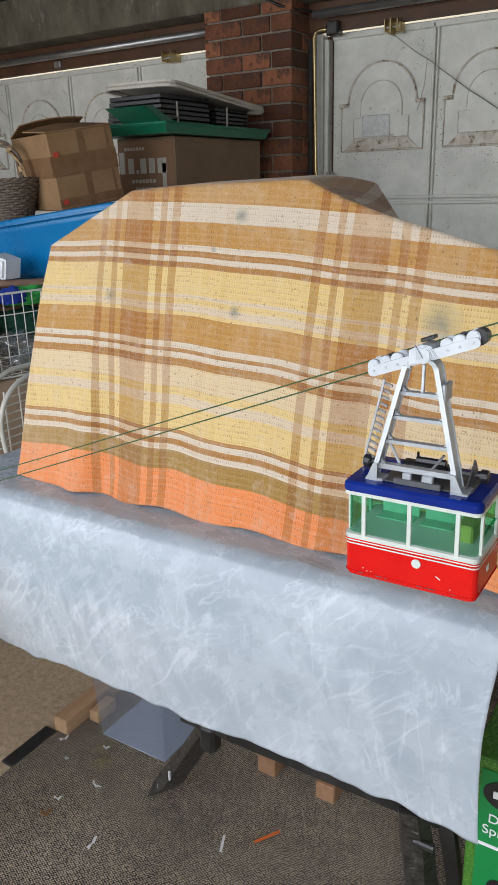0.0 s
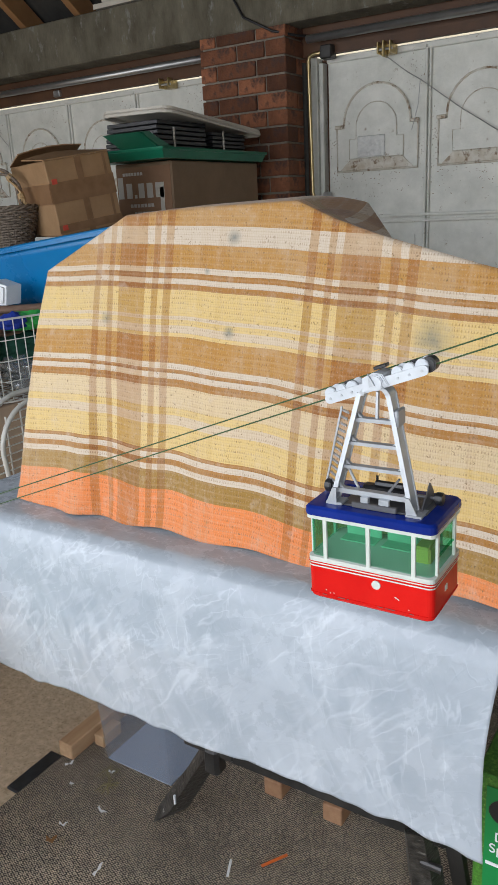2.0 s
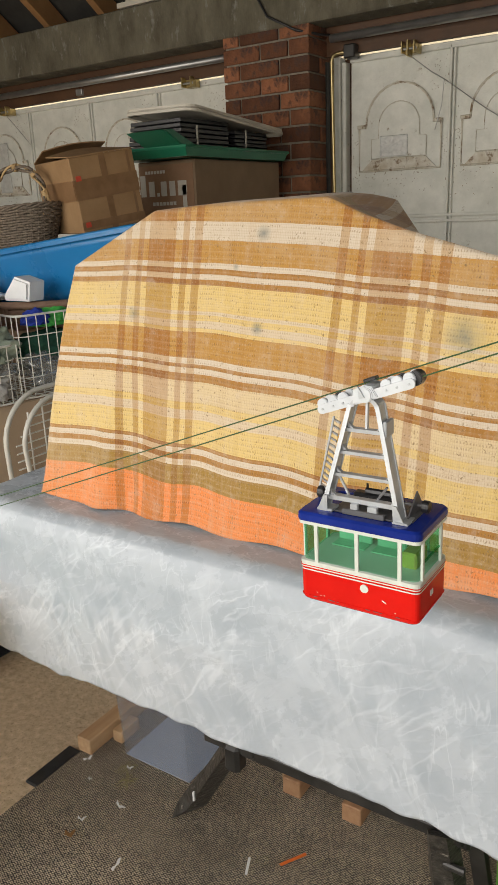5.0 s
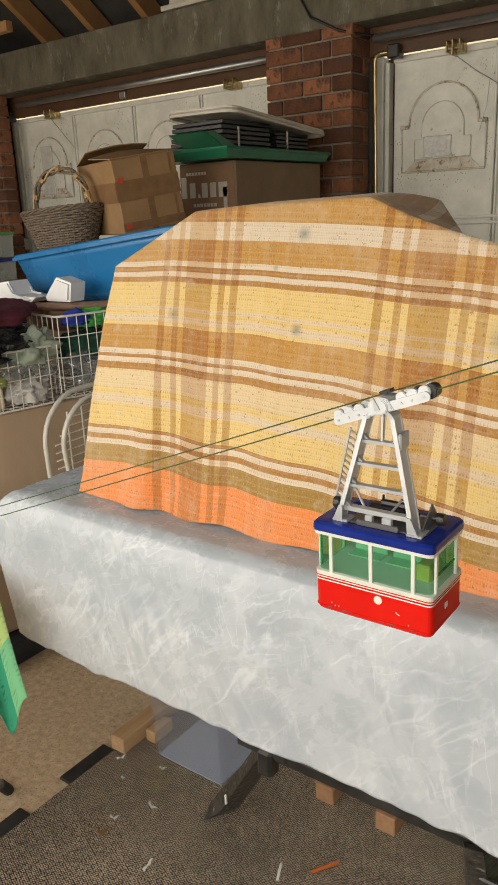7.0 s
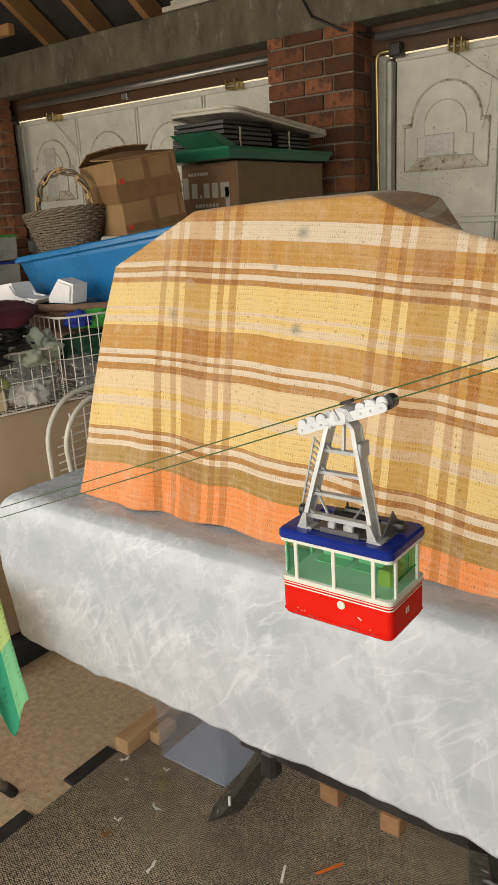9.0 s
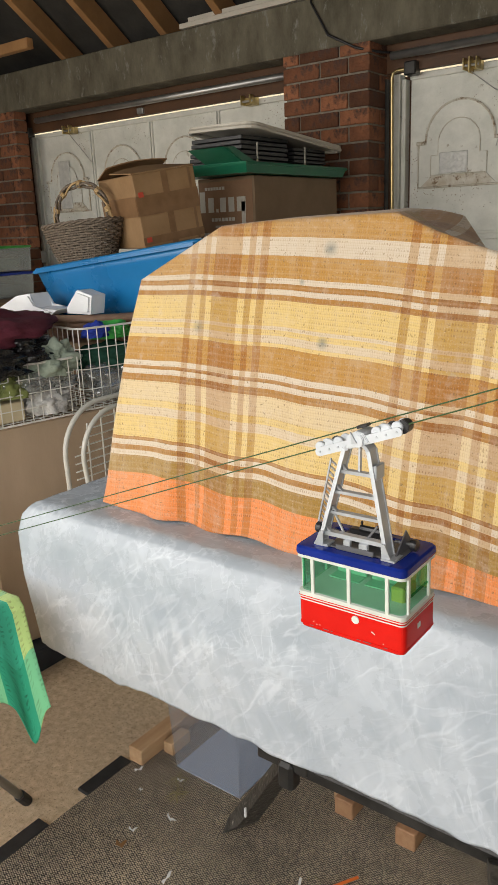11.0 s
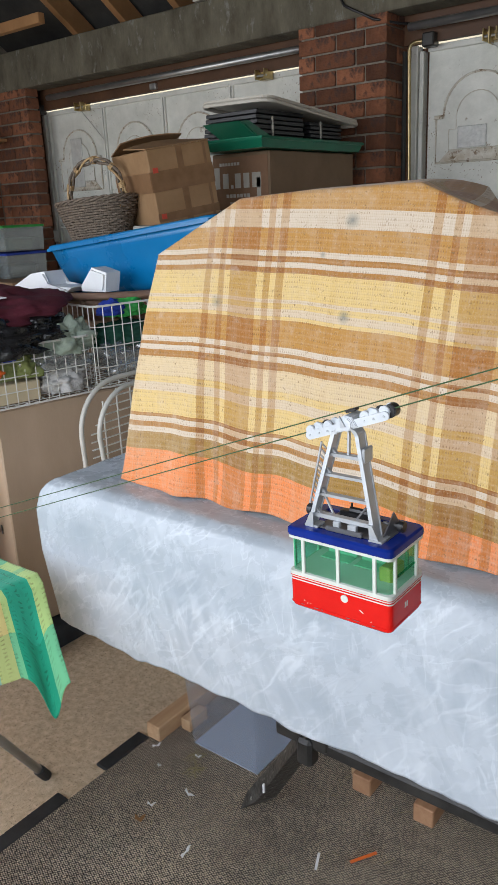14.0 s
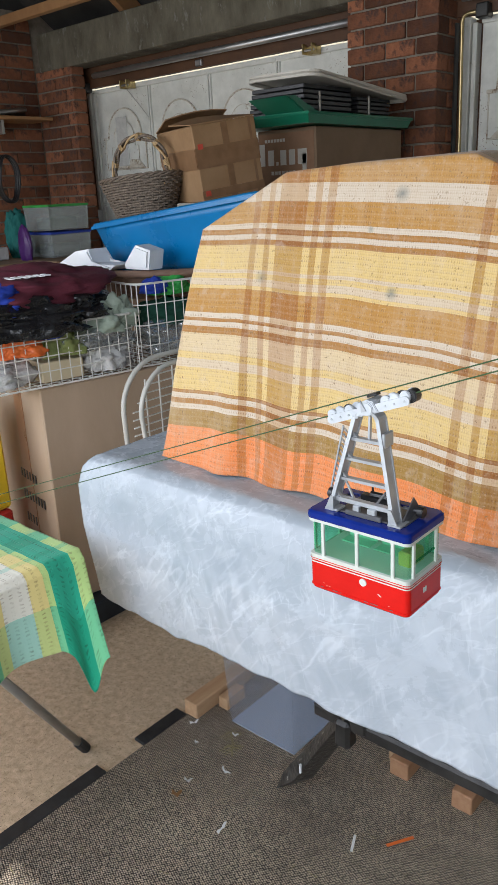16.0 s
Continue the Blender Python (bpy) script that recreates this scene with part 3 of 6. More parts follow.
def disc(r, h, centre, axis="y", seg=20, bm=None, bevel=0.0):
    bm = bm or bmesh.new()
    turn = {"x": Euler((0, radians(90), 0)), "y": Euler((radians(90), 0, 0)), "z": Euler((0, 0, 0))}[axis].to_matrix().to_4x4()
    made = bmesh.ops.create_cone(bm, cap_ends=True, segments=seg, radius1=r, radius2=r, depth=h, matrix=Matrix.Translation(centre) @ turn)["verts"]
    if bevel:
        es = [e for e in {e for v in made for e in v.link_edges} if any(len(f.verts) > 4 for f in e.link_faces)]
        bmesh.ops.bevel(bm, geom=es, offset=bevel, segments=2, affect="EDGES")
    return bm


def interp(x, rows):
    for (a, p), (b, q) in zip(rows, rows[1:]):
        if x <= b:
            return p + (q - p) * max(0.0, (x - a) / (b - a))
    return rows[-1][1]


def words(body, size, material, parent, m, name="lettering"):
    """Raised lettering as a mesh."""
    cu = bpy.data.curves.new(name, "FONT")
    cu.body, cu.size, cu.extrude = body, size, 0.0004
    tmp = bpy.data.objects.new(name, cu)
    scene.collection.objects.link(tmp)
    bpy.context.view_layer.update()
    me = bpy.data.meshes.new_from_object(tmp.evaluated_get(bpy.context.evaluated_depsgraph_get()))
    bpy.data.objects.remove(tmp)
    me.materials.clear()
    me.materials.append(material)
    ob = new(name, me)
    ob.parent, ob.matrix_basis = parent, m
    return ob


# ---- structure ----
WALL_Y, LEFT_X, RIGHT_X, BACK_Y = 3.80, -5.0, 2.6, -0.75
own("ground", grid(2, 2, lambda u, v: (-300 + 600 * u, -300 + 600 * v, -0.06)), M_GRASS, "pale dusty ground outside the garage", "ground", kind="structure")
own("floor", box(LEFT_X - 0.2, RIGHT_X + 0.2, BACK_Y - 0.2, WALL_Y + 0.1, -0.12, 0.0), M_FLOOR, "worn brown concrete garage floor with dark stains", "floor", kind="structure")
own("wall_east", box(RIGHT_X, RIGHT_X + 0.2, BACK_Y, WALL_Y, 0.0, 2.62), M_PLASTER, "plain grey garage side wall", "wall", kind="structure")
bm = box(LEFT_X, -4.85, BACK_Y - 0.2, BACK_Y, 0.0, 2.62)
box(1.6, RIGHT_X, BACK_Y - 0.2, BACK_Y, 0.0, 2.62, bm=bm)
box(-4.85, 1.6, BACK_Y - 0.2, BACK_Y, 2.42, 2.62, bm=bm)
box(LEFT_X, RIGHT_X, BACK_Y - 0.2, BACK_Y, 2.62, 3.70, bm=bm)
own("wall_south", bm, M_PLASTER, "plain wall with a wide doorway standing open to daylight", "wall", kind="structure")
wall_w = own("wall_west", box(LEFT_X - 0.2, LEFT_X - 0.012, BACK_Y, WALL_Y, 0.0, 2.62), M_MORTAR, "red brick garage side wall with pale mortar joints", "wall", kind="structure")
pier = own("brick_pier", box(-2.428, -1.972, 3.457, 3.78, 0.0, 2.245), M_MORTAR, "red brick pier between the two garage doors", "pier", kind="structure")
pier_w = own("brick_pier", box(-4.998, -4.612, 3.457, 3.54, 0.0, 2.245), M_MORTAR, "red brick pier beside the garage door", "pier", kind="structure")
own("lintel", box(-4.94, 2.6, 3.44, 3.60, 2.245, 2.475, 0.006), M_CONCRETE, "grey weathered precast concrete lintel over the doors", "lintel", kind="structure")
own("wall_north", box(LEFT_X, RIGHT_X, 3.60, WALL_Y, 2.31, 2.50), M_MORTAR, "masonry above the garage doors", "wall", kind="structure")

# roof: dark felt on rafters, wall plate along the lintel
bm = grid(1, 1, lambda u, v: (LEFT_X - 0.3 + (RIGHT_X - LEFT_X + 0.6) * u, 3.75 - 3.05 * v, 2.47 + 2.08 * v))
own("ceiling", bm, M_FELT, "dark felt underside of the pitched roof", "ceiling", kind="structure")
bm = grid(1, 1, lambda u, v: (LEFT_X - 0.3 + (RIGHT_X - LEFT_X + 0.6) * u, 0.7 - 1.9 * v, 4.55 - 1.12 * v))
own("ceiling", bm, M_FELT, "dark felt underside of the far roof slope", "ceiling", kind="structure")
for xg in (LEFT_X - 0.1, RIGHT_X + 0.1):
    own("gable_wall", slab([(-0.95, 2.62), (3.6, 2.62), (0.7, 4.55), (-0.95, 3.55)], xg - 0.05, xg + 0.05, "x"), M_FELT, "dark gable end under the roof", "wall", kind="structure")
# added surface, lit by the sun, that brightens the gaps above the doors
own("outside_wall", box(-14, 10, 8.0, 8.3, -0.06, 5.5), surface("cream_backing", (0.74, 0.66, 0.48), (0.80, 0.72, 0.55), 2.0, 0.9), "cream surface added outside to brighten the gaps over the doors", "wall", kind="structure")
pitch = math.degrees(math.atan2(2.08, 3.05))
rafter = own("rafter", box(-0.024, 0.024, 0.0, 3.6, -0.13, -0.012, 0.003), M_TIMBER, "brown softwood roof rafter", "rafter", group="roof rafters")
rafter.matrix_world = Matrix.Translation((-4.1, 3.72, 2.487)) @ Matrix.Rotation(radians(180), 4, "Z") @ Matrix.Rotation(radians(pitch), 4, "X")
for k in range(1, 15):
    copy_thing(rafter, Matrix.Translation((0.42 * k, 0, 0)) @ rafter.matrix_world)
own("ceiling_joist", box(-4.95, -3.95, 3.10, 3.145, 2.475, 2.53, 0.003), M_TIMBER, "pale softwood noggin under the rafters", "beam")
own("timber_strip", box(-3.1, -0.6, 3.44, 3.475, 2.481, 2.505, 0.002), M_LID, "grey dusty timber strip stored on the lintel", "timber")
own("timber_strip", box(-3.05, -0.7, 3.455, 3.485, 2.508, 2.53, 0.002), M_LID, "grey dusty timber strip stored on the lintel", "timber")


# ---- garage doors ----
def arch(cx, half, foot, spring, shoulder, shoulder_z, n=14):
    """Outline of an arched panel with square shoulders."""
    pts = [(cx - shoulder, foot), (cx + shoulder, foot), (cx + shoulder, shoulder_z), (cx + half, shoulder_z)]
    pts += [(cx + half * math.cos(math.pi * k / n), spring + half * math.sin(math.pi * k / n)) for k in range(n + 1)]
    return pts + [(cx - half, shoulder_z), (cx - shoulder, shoulder_z)]


def ring(outline, inset, cx, cz):
    """The same outline drawn in towards a centre."""
    out = []
    for x, z in outline:
        d = Vector((x - cx, z - cz))
        out.append((x - d.x / max(abs(d.x), 1e-6) * min(inset, abs(d.x)), z - d.y / max(abs(d.y), 1e-6) * min(inset, abs(d.y))))
    return out


def moulding(outline, y, depth, r, bm):
    tube([(x, y, z) for x, z in outline], r, bm, 6, closed=True)


def grime(bm, x, z, w, n, seed):
    """Small flakes of dirt and rust lying on the door skin."""
    r = random.Random(seed)
    for k in range(n):
        a, b, q = x + r.gauss(0, w), z + r.gauss(0, w * 0.8), r.uniform(0, 3.14)
        l, t = r.uniform(0.001, 0.0055), r.uniform(0.0006, 0.002)
        c, d = math.cos(q), math.sin(q)
        bm.faces.new([bm.verts.new((a + l * c * i - t * d * j, 3.6902, b + l * d * i + t * c * j)) for i, j in ((-1, -0.4), (0.2, -1), (1, 0.3), (-0.3, 1))])
    return bm


def garage_door(x0, x1, ribs, name):
    d = thing(name, "white up-and-over garage door with arched embossed panels, grimy with rust marks", "garage door", kind="structure")
    part("door_skin", box(x0, x1, 3.692, 3.72, 0.02, 2.118), M_DOOR, d)
    for a in ribs:
        part("rib", box(a - 0.014, a - 0.002, 3.672, 3.692, 0.02, 2.112, 0.003), M_DOOR, d)
        part("rib", box(a + 0.004, a + 0.014, 3.676, 3.692, 0.02, 2.112, 0.003), M_DOOR, d)
    part("rail", box(x0, x1, 3.664, 3.672, 1.352, 1.366, 0.003), M_DOOR, d)
    part("rail", box(x0, x1, 3.664, 3.672, 1.378, 1.392, 0.003), M_DOOR, d)
    part("top_rail", box(x0, x1, 3.672, 3.69, 2.092, 2.120, 0.004), M_DOOR, d)
    edges = [x0] + list(ribs) + [x1]
    for a, b in zip(edges, edges[1:]):
        if b - a < 0.3:
            continue
        c = (a + b) / 2
        p = part("panel", slab(arch(c, 0.168, 1.60, 1.815, 0.205, 1.80), 3.684, 3.6915, bevel=0.003), M_DOOR, d)
        bm = bmesh.new()
        moulding(arch(c, 0.168, 1.60, 1.815, 0.205, 1.80), 3.683, 0.01, 0.0055, bm)
        part("moulding", bm, M_DOOR_DIRT, p)
        part("inner_panel", slab(arch(c, 0.102, 1.655, 1.80, 0.138, 1.745), 3.676, 3.6838, bevel=0.003), M_DOOR, p)
        bm = bmesh.new()
        moulding(arch(c, 0.102, 1.655, 1.80, 0.138, 1.745), 3.677, 0.01, 0.0022, bm)
        part("moulding", bm, M_DOOR_DIRT, p)
        part("sill_moulding", slab([(c - 0.135, 1.652), (c + 0.135, 1.652), (c + 0.185, 1.605), (c - 0.185, 1.605)], 3.676, 3.6838), M_DOOR_DIRT, p, "rust-stained sloping sill")
        for s in (-1, 1):
            part("shoulder_block", box(c + s * 0.19 - 0.022, c + s * 0.19 + 0.022, 3.668, 3.684, 1.795, 1.812, 0.003), M_DOOR_DIRT, p)
        g = bmesh.new()
        for k, (dx, z, w, n) in enumerate(((-0.21, 1.74, 0.045, 50), (0.22, 1.70, 0.05, 60), (0.0, 1.545, 0.06, 50), (0.17, 2.02, 0.05, 40), (-0.20, 1.56, 0.05, 40))):
            grime(g, c + dx, z, w, n, int(c * 100) + k)
        part("grime", g, M_RUST, p, "flecks of dirt and rust")
        part("lower_panel", slab([(c - 0.2, 0.2), (c + 0.2, 0.2), (c + 0.2, 1.30), (c - 0.2, 1.30)], 3.684, 3.6915, bevel=0.004), M_DOOR, d)
    return d


door_l = garage_door(-4.672, -2.44, (-4.13, -3.59, -3.06, -2.53), "door_1")
door_r = garage_door(-1.865, 0.40, (-1.361, -0.85, -0.33, 0.19), "door_2")
# taped vents
part("vent_cover", box(-1.705, -1.565, 3.668, 3.6755, 1.66, 1.755, 0.003), surface("taped_film", (0.55, 0.56, 0.55), (0.72, 0.72, 0.70), 40, 0.18, bump=0.6, bscale=60), door_r, "shiny crumpled tape over a vent")
part("vent_cover", box(-4.47, -4.36, 3.668, 3.6755, 1.62, 1.93, 0.003), surface("taped_film_grey", (0.50, 0.50, 0.48), (0.66, 0.66, 0.63), 30, 0.2, bump=0.6, bscale=50), door_l, "crumpled tape over a vent")
for x0 in (-4.735, -1.945):
    f = thing("door_frame", "white painted steel door frame post with a folded edge", "door frame", at=(x0, 3.66, 0), kind="structure")
    part("post", box(0, 0.034, 0.0, 0.06, 0.0, 2.125, 0.003), M_DOOR, f)
    part("fold", box(0.038, 0.060, 0.012, 0.06, 0.0, 2.10, 0.003), M_DOOR, f)
for x0, x1 in ((-4.87, -2.43), (-1.972, 2.5)):
    own("door_head", box(x0, x1, 3.62, 3.655, 2.124, 2.31), M_HEAD, "dark brown timber head above the garage door", "beam", kind="structure")
    own("door_jamb", box(x0, x0 + 0.132 if x0 < -3 else x0 + 0.026, 3.64, 3.78, 0.0, 2.124), M_HEAD, "dark brown timber door jamb", "jamb", kind="structure")
own("spring_tube", tube([(-4.52, 3.56, 2.185), (-2.44, 3.56, 2.185)], 0.018, seg=12), M_GREY_METAL, "dusty grey steel spring tube above the door", "door spring", smooth=True)
own("spring_tube", tube([(-1.90, 3.545, 2.185), (2.4, 3.545, 2.185)], 0.018, seg=12), M_GREY_METAL, "dusty grey steel spring tube above the door", "door spring", smooth=True)


# added strips that block daylight leaking past the frame posts
for x0, x1 in ((-4.83, -4.69), (-1.975, -1.855)):
    own("door_packer", box(x0, x1, 3.725, 3.765, 0.0, 2.12), M_HEAD, "dark brown filler strip added to block daylight beside the door frame", "jamb", kind="structure")


def latch(x, big):
    t = thing("door_latch", "zinc-plated spring catch bolted to the top of the door", "latch", at=(x, 3.585, 2.115))
    part("plate", box(-0.035, 0.035, 0.04, 0.083, -0.03, 0.028, 0.003), M_BRASS, t)
    part("cheek", box(-0.033, -0.026, 0.0, 0.05, -0.03, 0.02, 0.002), M_BRASS, t)
    part("cheek", box(0.026, 0.033, 0.0, 0.05, -0.03, 0.02, 0.002), M_BRASS, t)
    part("bolt", tube([(-0.036, 0.015, -0.012), (0.036, 0.015, -0.012)], 0.006), M_GREY_METAL, t)
    if big:
        part("lever", box(-0.004, 0.004, -0.006, 0.05, -0.045, 0.022, 0.002), M_BRASS, t)
    return t


for x, big in ((-4.266, False), (-2.787, False), (-1.539, True)):
    latch(x, big)
own("door_catch", box(-3.62, -3.57, 3.60, 3.67, 2.13, 2.165, 0.004), M_GREY_METAL, "small bent grey steel catch above the door", "catch")
own("pull_cord", tube([(-1.54, 3.60, 2.08), (-1.44, 3.63, 2.0), (-1.385, 3.65, 1.965), (-1.2, 3.655, 1.83), (-1.0, 3.66, 1.70)], 0.0022, seg=5), M_GREY_METAL, "thin grey latch cord running across the door", "cord")
own("pull_cord", tube([(-1.39, 3.652, 1.965), (-1.40, 3.655, 1.86), (-1.43, 3.66, 1.76)], 0.002, seg=5), M_GREY_METAL, "thin loose latch cord hanging on the door", "cord")
own("pull_cord", tube([(-4.266, 3.62, 2.08), (-4.2, 3.66, 1.98), (-4.12, 3.66, 1.9)], 0.002, seg=5), M_GREY_METAL, "thin latch cord on the door", "cord")
own("electric_cable", tube([(-2.28, 3.432, 2.60), (-2.26, 3.430, 2.45), (-2.17, 3.430, 2.30), (-2.02, 3.430, 2.222), (-1.93, 3.50, 2.20), (-1.9, 3.55, 2.2)], 0.006, seg=6), M_BLACK, "black cable hanging down the lintel", "cable", smooth=True)


def lifting_rod(x, top, foot):
    t = thing("lifting_rod", "brassy steel lifting rod with cranked ends beside the door", "door rod", at=(x, 3.60, 0))
    part("rod", tube([(0.09, 0.0, top), (0.03, 0, top), (0.008, 0, top - 0.008), (0, 0, top - 0.03), (0.01, 0, foot + 0.04), (0.02, 0.0, foot + 0.015), (0.07, 0.02, foot)], 0.009, seg=8), M_BRASS, t, smooth=True)
    part("top_bracket", box(0.07, 0.13, -0.02, 0.04, top - 0.03, top + 0.03, 0.006), M_BLACK_STEEL, t)
    part("foot_bracket", box(0.06, 0.085, 0.01, 0.06, foot - 0.04, foot + 0.04, 0.004), M_GREY_METAL, t)


lifting_rod(-1.925, 2.13, 1.47)
lifting_rod(-4.80 + 0.03, 2.13, 1.30)
own("channel_strip", box(-1.958, -1.950, 3.60, 3.63, 0.0, 2.1), M_BLACK_STEEL, "grey steel guide strip beside the brick pier", "guide")

# ---- floor covering and litter ----
own("floor_mat", box(-1.53, 1.7, -0.7, 2.3, 0.001, 0.008), M_MAT, "dark brown and tan looped barrier matting on the floor", "mat")
own("mat_edging", box(-1.572, -1.528, -0.7, 0.972, 0.001, 0.011, 0.003), M_RUBBER, "black rubber edging strip along the matting", "edging")
own("mat_edging", box(-1.572, -1.528, 1.100, 1.262, 0.001, 0.011, 0.003), M_RUBBER, "short piece of black rubber edging along the matting", "edging")


def curl(x, y, turn, length, mat, name, label, category, width=0.006, bend=1.0):
    def f(u, v):
        a = (u - 0.5) * bend
        return ((u - 0.5) * length, (v - 0.5) * width + 0.25 * length * (1 - math.cos(a * 2)), 0.003 + 0.006 * abs(math.sin(u * 5 + v)))
    ob = own(name, grid(8, 2, f), mat, label, category, m=pose(x, y, 0.009, 0, 0, turn))
    return solid(ob, 0.0008)


for x, y, a, l, b in ((-1.336, 1.076, 30, 0.022, 2.0), (-1.285, 1.158, -10, 0.034, 1.2), (-1.478, 1.245, 70, 0.026, 1.6), (-1.355, 1.275, 20, 0.02, 1.5), (-1.166, 1.021, 100, 0.036, 0.7), (-1.42, 1.19, 0, 0.012, 0.6)):
    curl(x, y, a, l, M_PAPER, "paper_scrap", "small curled scrap of white paper on the matting", "scrap", 0.006, b)
own("plastic_strip", box(-0.024, 0.024, -0.003, 0.003, 0, 0.003, 0.001), M_PAPER, "small straight strip of white plastic on the matting", "scrap", m=pose(-0.906, 1.176, 0.010, 0, 0, 113))
own("orange_stick", box(-0.034, 0.034, -0.0035, 0.0035, 0, 0.004, 0.001), M_ORANGE, "bright orange plastic stick lying on the matting", "stick", m=pose(-0.826, 1.245, 0.010, 0, 0, 58))
curl(-1.325, 1.026, 40, 0.026, M_LEAF, "dry_leaf", "curled brown dry leaf on the matting", "leaf", 0.013, 2.2)
for x, y in ((-1.365, 1.275), (-1.33, 1.235)):
    bm = bmesh.new()
    for k in range(9):
        a = k * 2.4
        tube([(x + 0.02 * math.cos(a), y + 0.03 * math.sin(a), 0.010), (x - 0.006 * math.sin(a), y, 0.016), (x - 0.02 * math.cos(a * 1.3), y - 0.03 * math.sin(a), 0.010)], 0.0009, bm, 4)
    own("grass_wisp", bm, M_STRAW, "wisp of dry grass caught in the matting", "grass")
rng = random.Random(4)
bm = bmesh.new()
for k in range(110):
    x, y, a, l = rng.uniform(-1.5, 0.2), rng.uniform(0.3, 1.5), rng.uniform(0, 6.3), rng.uniform(0.004, 0.03)
    tube([(x, y, 0.0095), (x + l * math.cos(a), y + l * math.sin(a), 0.0105)], 0.0005, bm, 4)
own("fluff", bm, M_STRAW, "bits of straw and fluff scattered over the matting", "litter", kind="stuff")

own("timber_batten", box(-1.537, -1.487, 1.262, 1.85, 0.008, 0.056, 0.003), M_PINE, "pale sawn pine batten lying on the floor", "timber")
own("timber_offcut", box(-1.478, -1.444, 1.342, 1.42, 0.009, 0.046, 0.002), M_PINE, "small pale pine offcut beside the batten", "timber")
own("timber_block", box(-0.957, -0.905, 1.416, 1.49, 0.008, 0.058, 0.003), M_BEECH, "square brown timber block end on the matting", "timber", group="timber blocks under the bench")
own("timber_block", box(-0.787, -0.735, 1.412, 1.49, 0.008, 0.058, 0.003), M_BEECH, "square brown timber block end on the matting", "timber", group="timber blocks under the bench")
own("timber_offcut", box(-0.985, -0.96, 1.46, 1.5, 0.008, 0.04, 0.002), M_PINE, "sliver of pale timber behind a block", "timber")


def open_crate(name, label, x0, x1, y0, y1, z0, h, flare, mat, lip=0.0):
    t = thing(name, label, "storage box", at=((x0 + x1) / 2, (y0 + y1) / 2, z0))
    a, b = (x1 - x0) / 2, (y1 - y0) / 2
    part("base", box(-a, a, -b, b, 0.0, 0.003), M_CRATE_BASE if mat is M_CRATE else mat, t)
    for k, (p, q) in enumerate((((-a, -b), (a, -b)), ((a, -b), (a, b)), ((a, b), (-a, b)), ((-a, b), (-a, -b)))):
        s = 1 + flare
        ob = part("side", grid(1, 4, lambda u, v: ((p[0] + (q[0] - p[0]) * u) * (1 + flare * v), (p[1] + (q[1] - p[1]) * u) * (1 + flare * v), 0.003 + (h - 0.003) * v)), mat, t)
        solid(ob, 0.002)
    if lip:
        s = 1 + flare
        bm = tube([(-a * s, -b * s, h), (a * s, -b * s, h), (a * s, b * s, h), (-a * s, b * s, h)], lip, seg=6, closed=True)
        part("rim", bm, mat, t)
    return t


open_crate("clear_storage_box", "empty clear bluish plastic storage box under the bench", -1.405, -1.185, 1.318, 1.60, 0.009, 0.30, 0.10, M_CRATE, 0.004)


def bar(p, q, w, d, bm=None):
    """A square bar between two points: w across, d in depth (y)."""
    bm = bm or bmesh.new()
    p, q = Vector(p), Vector(q)
    along = (q - p).normalized()
    side = along.cross(Vector((0, 1, 0))).normalized() * w / 2
    dep = Vector((0, d / 2, 0))
    a = [bm.verts.new(p + s * side + t * dep) for s, t in ((-1, -1), (1, -1), (1, 1), (-1, 1))]
    b = [bm.verts.new(q + s * side + t * dep) for s, t in ((-1, -1), (1, -1), (1, 1), (-1, 1))]
    for k in range(4):
        bm.faces.new((a[k], a[(k + 1) % 4], b[(k + 1) % 4], b[k]))
    bm.faces.new(a[::-1])
    bm.faces.new(b)
    return bm


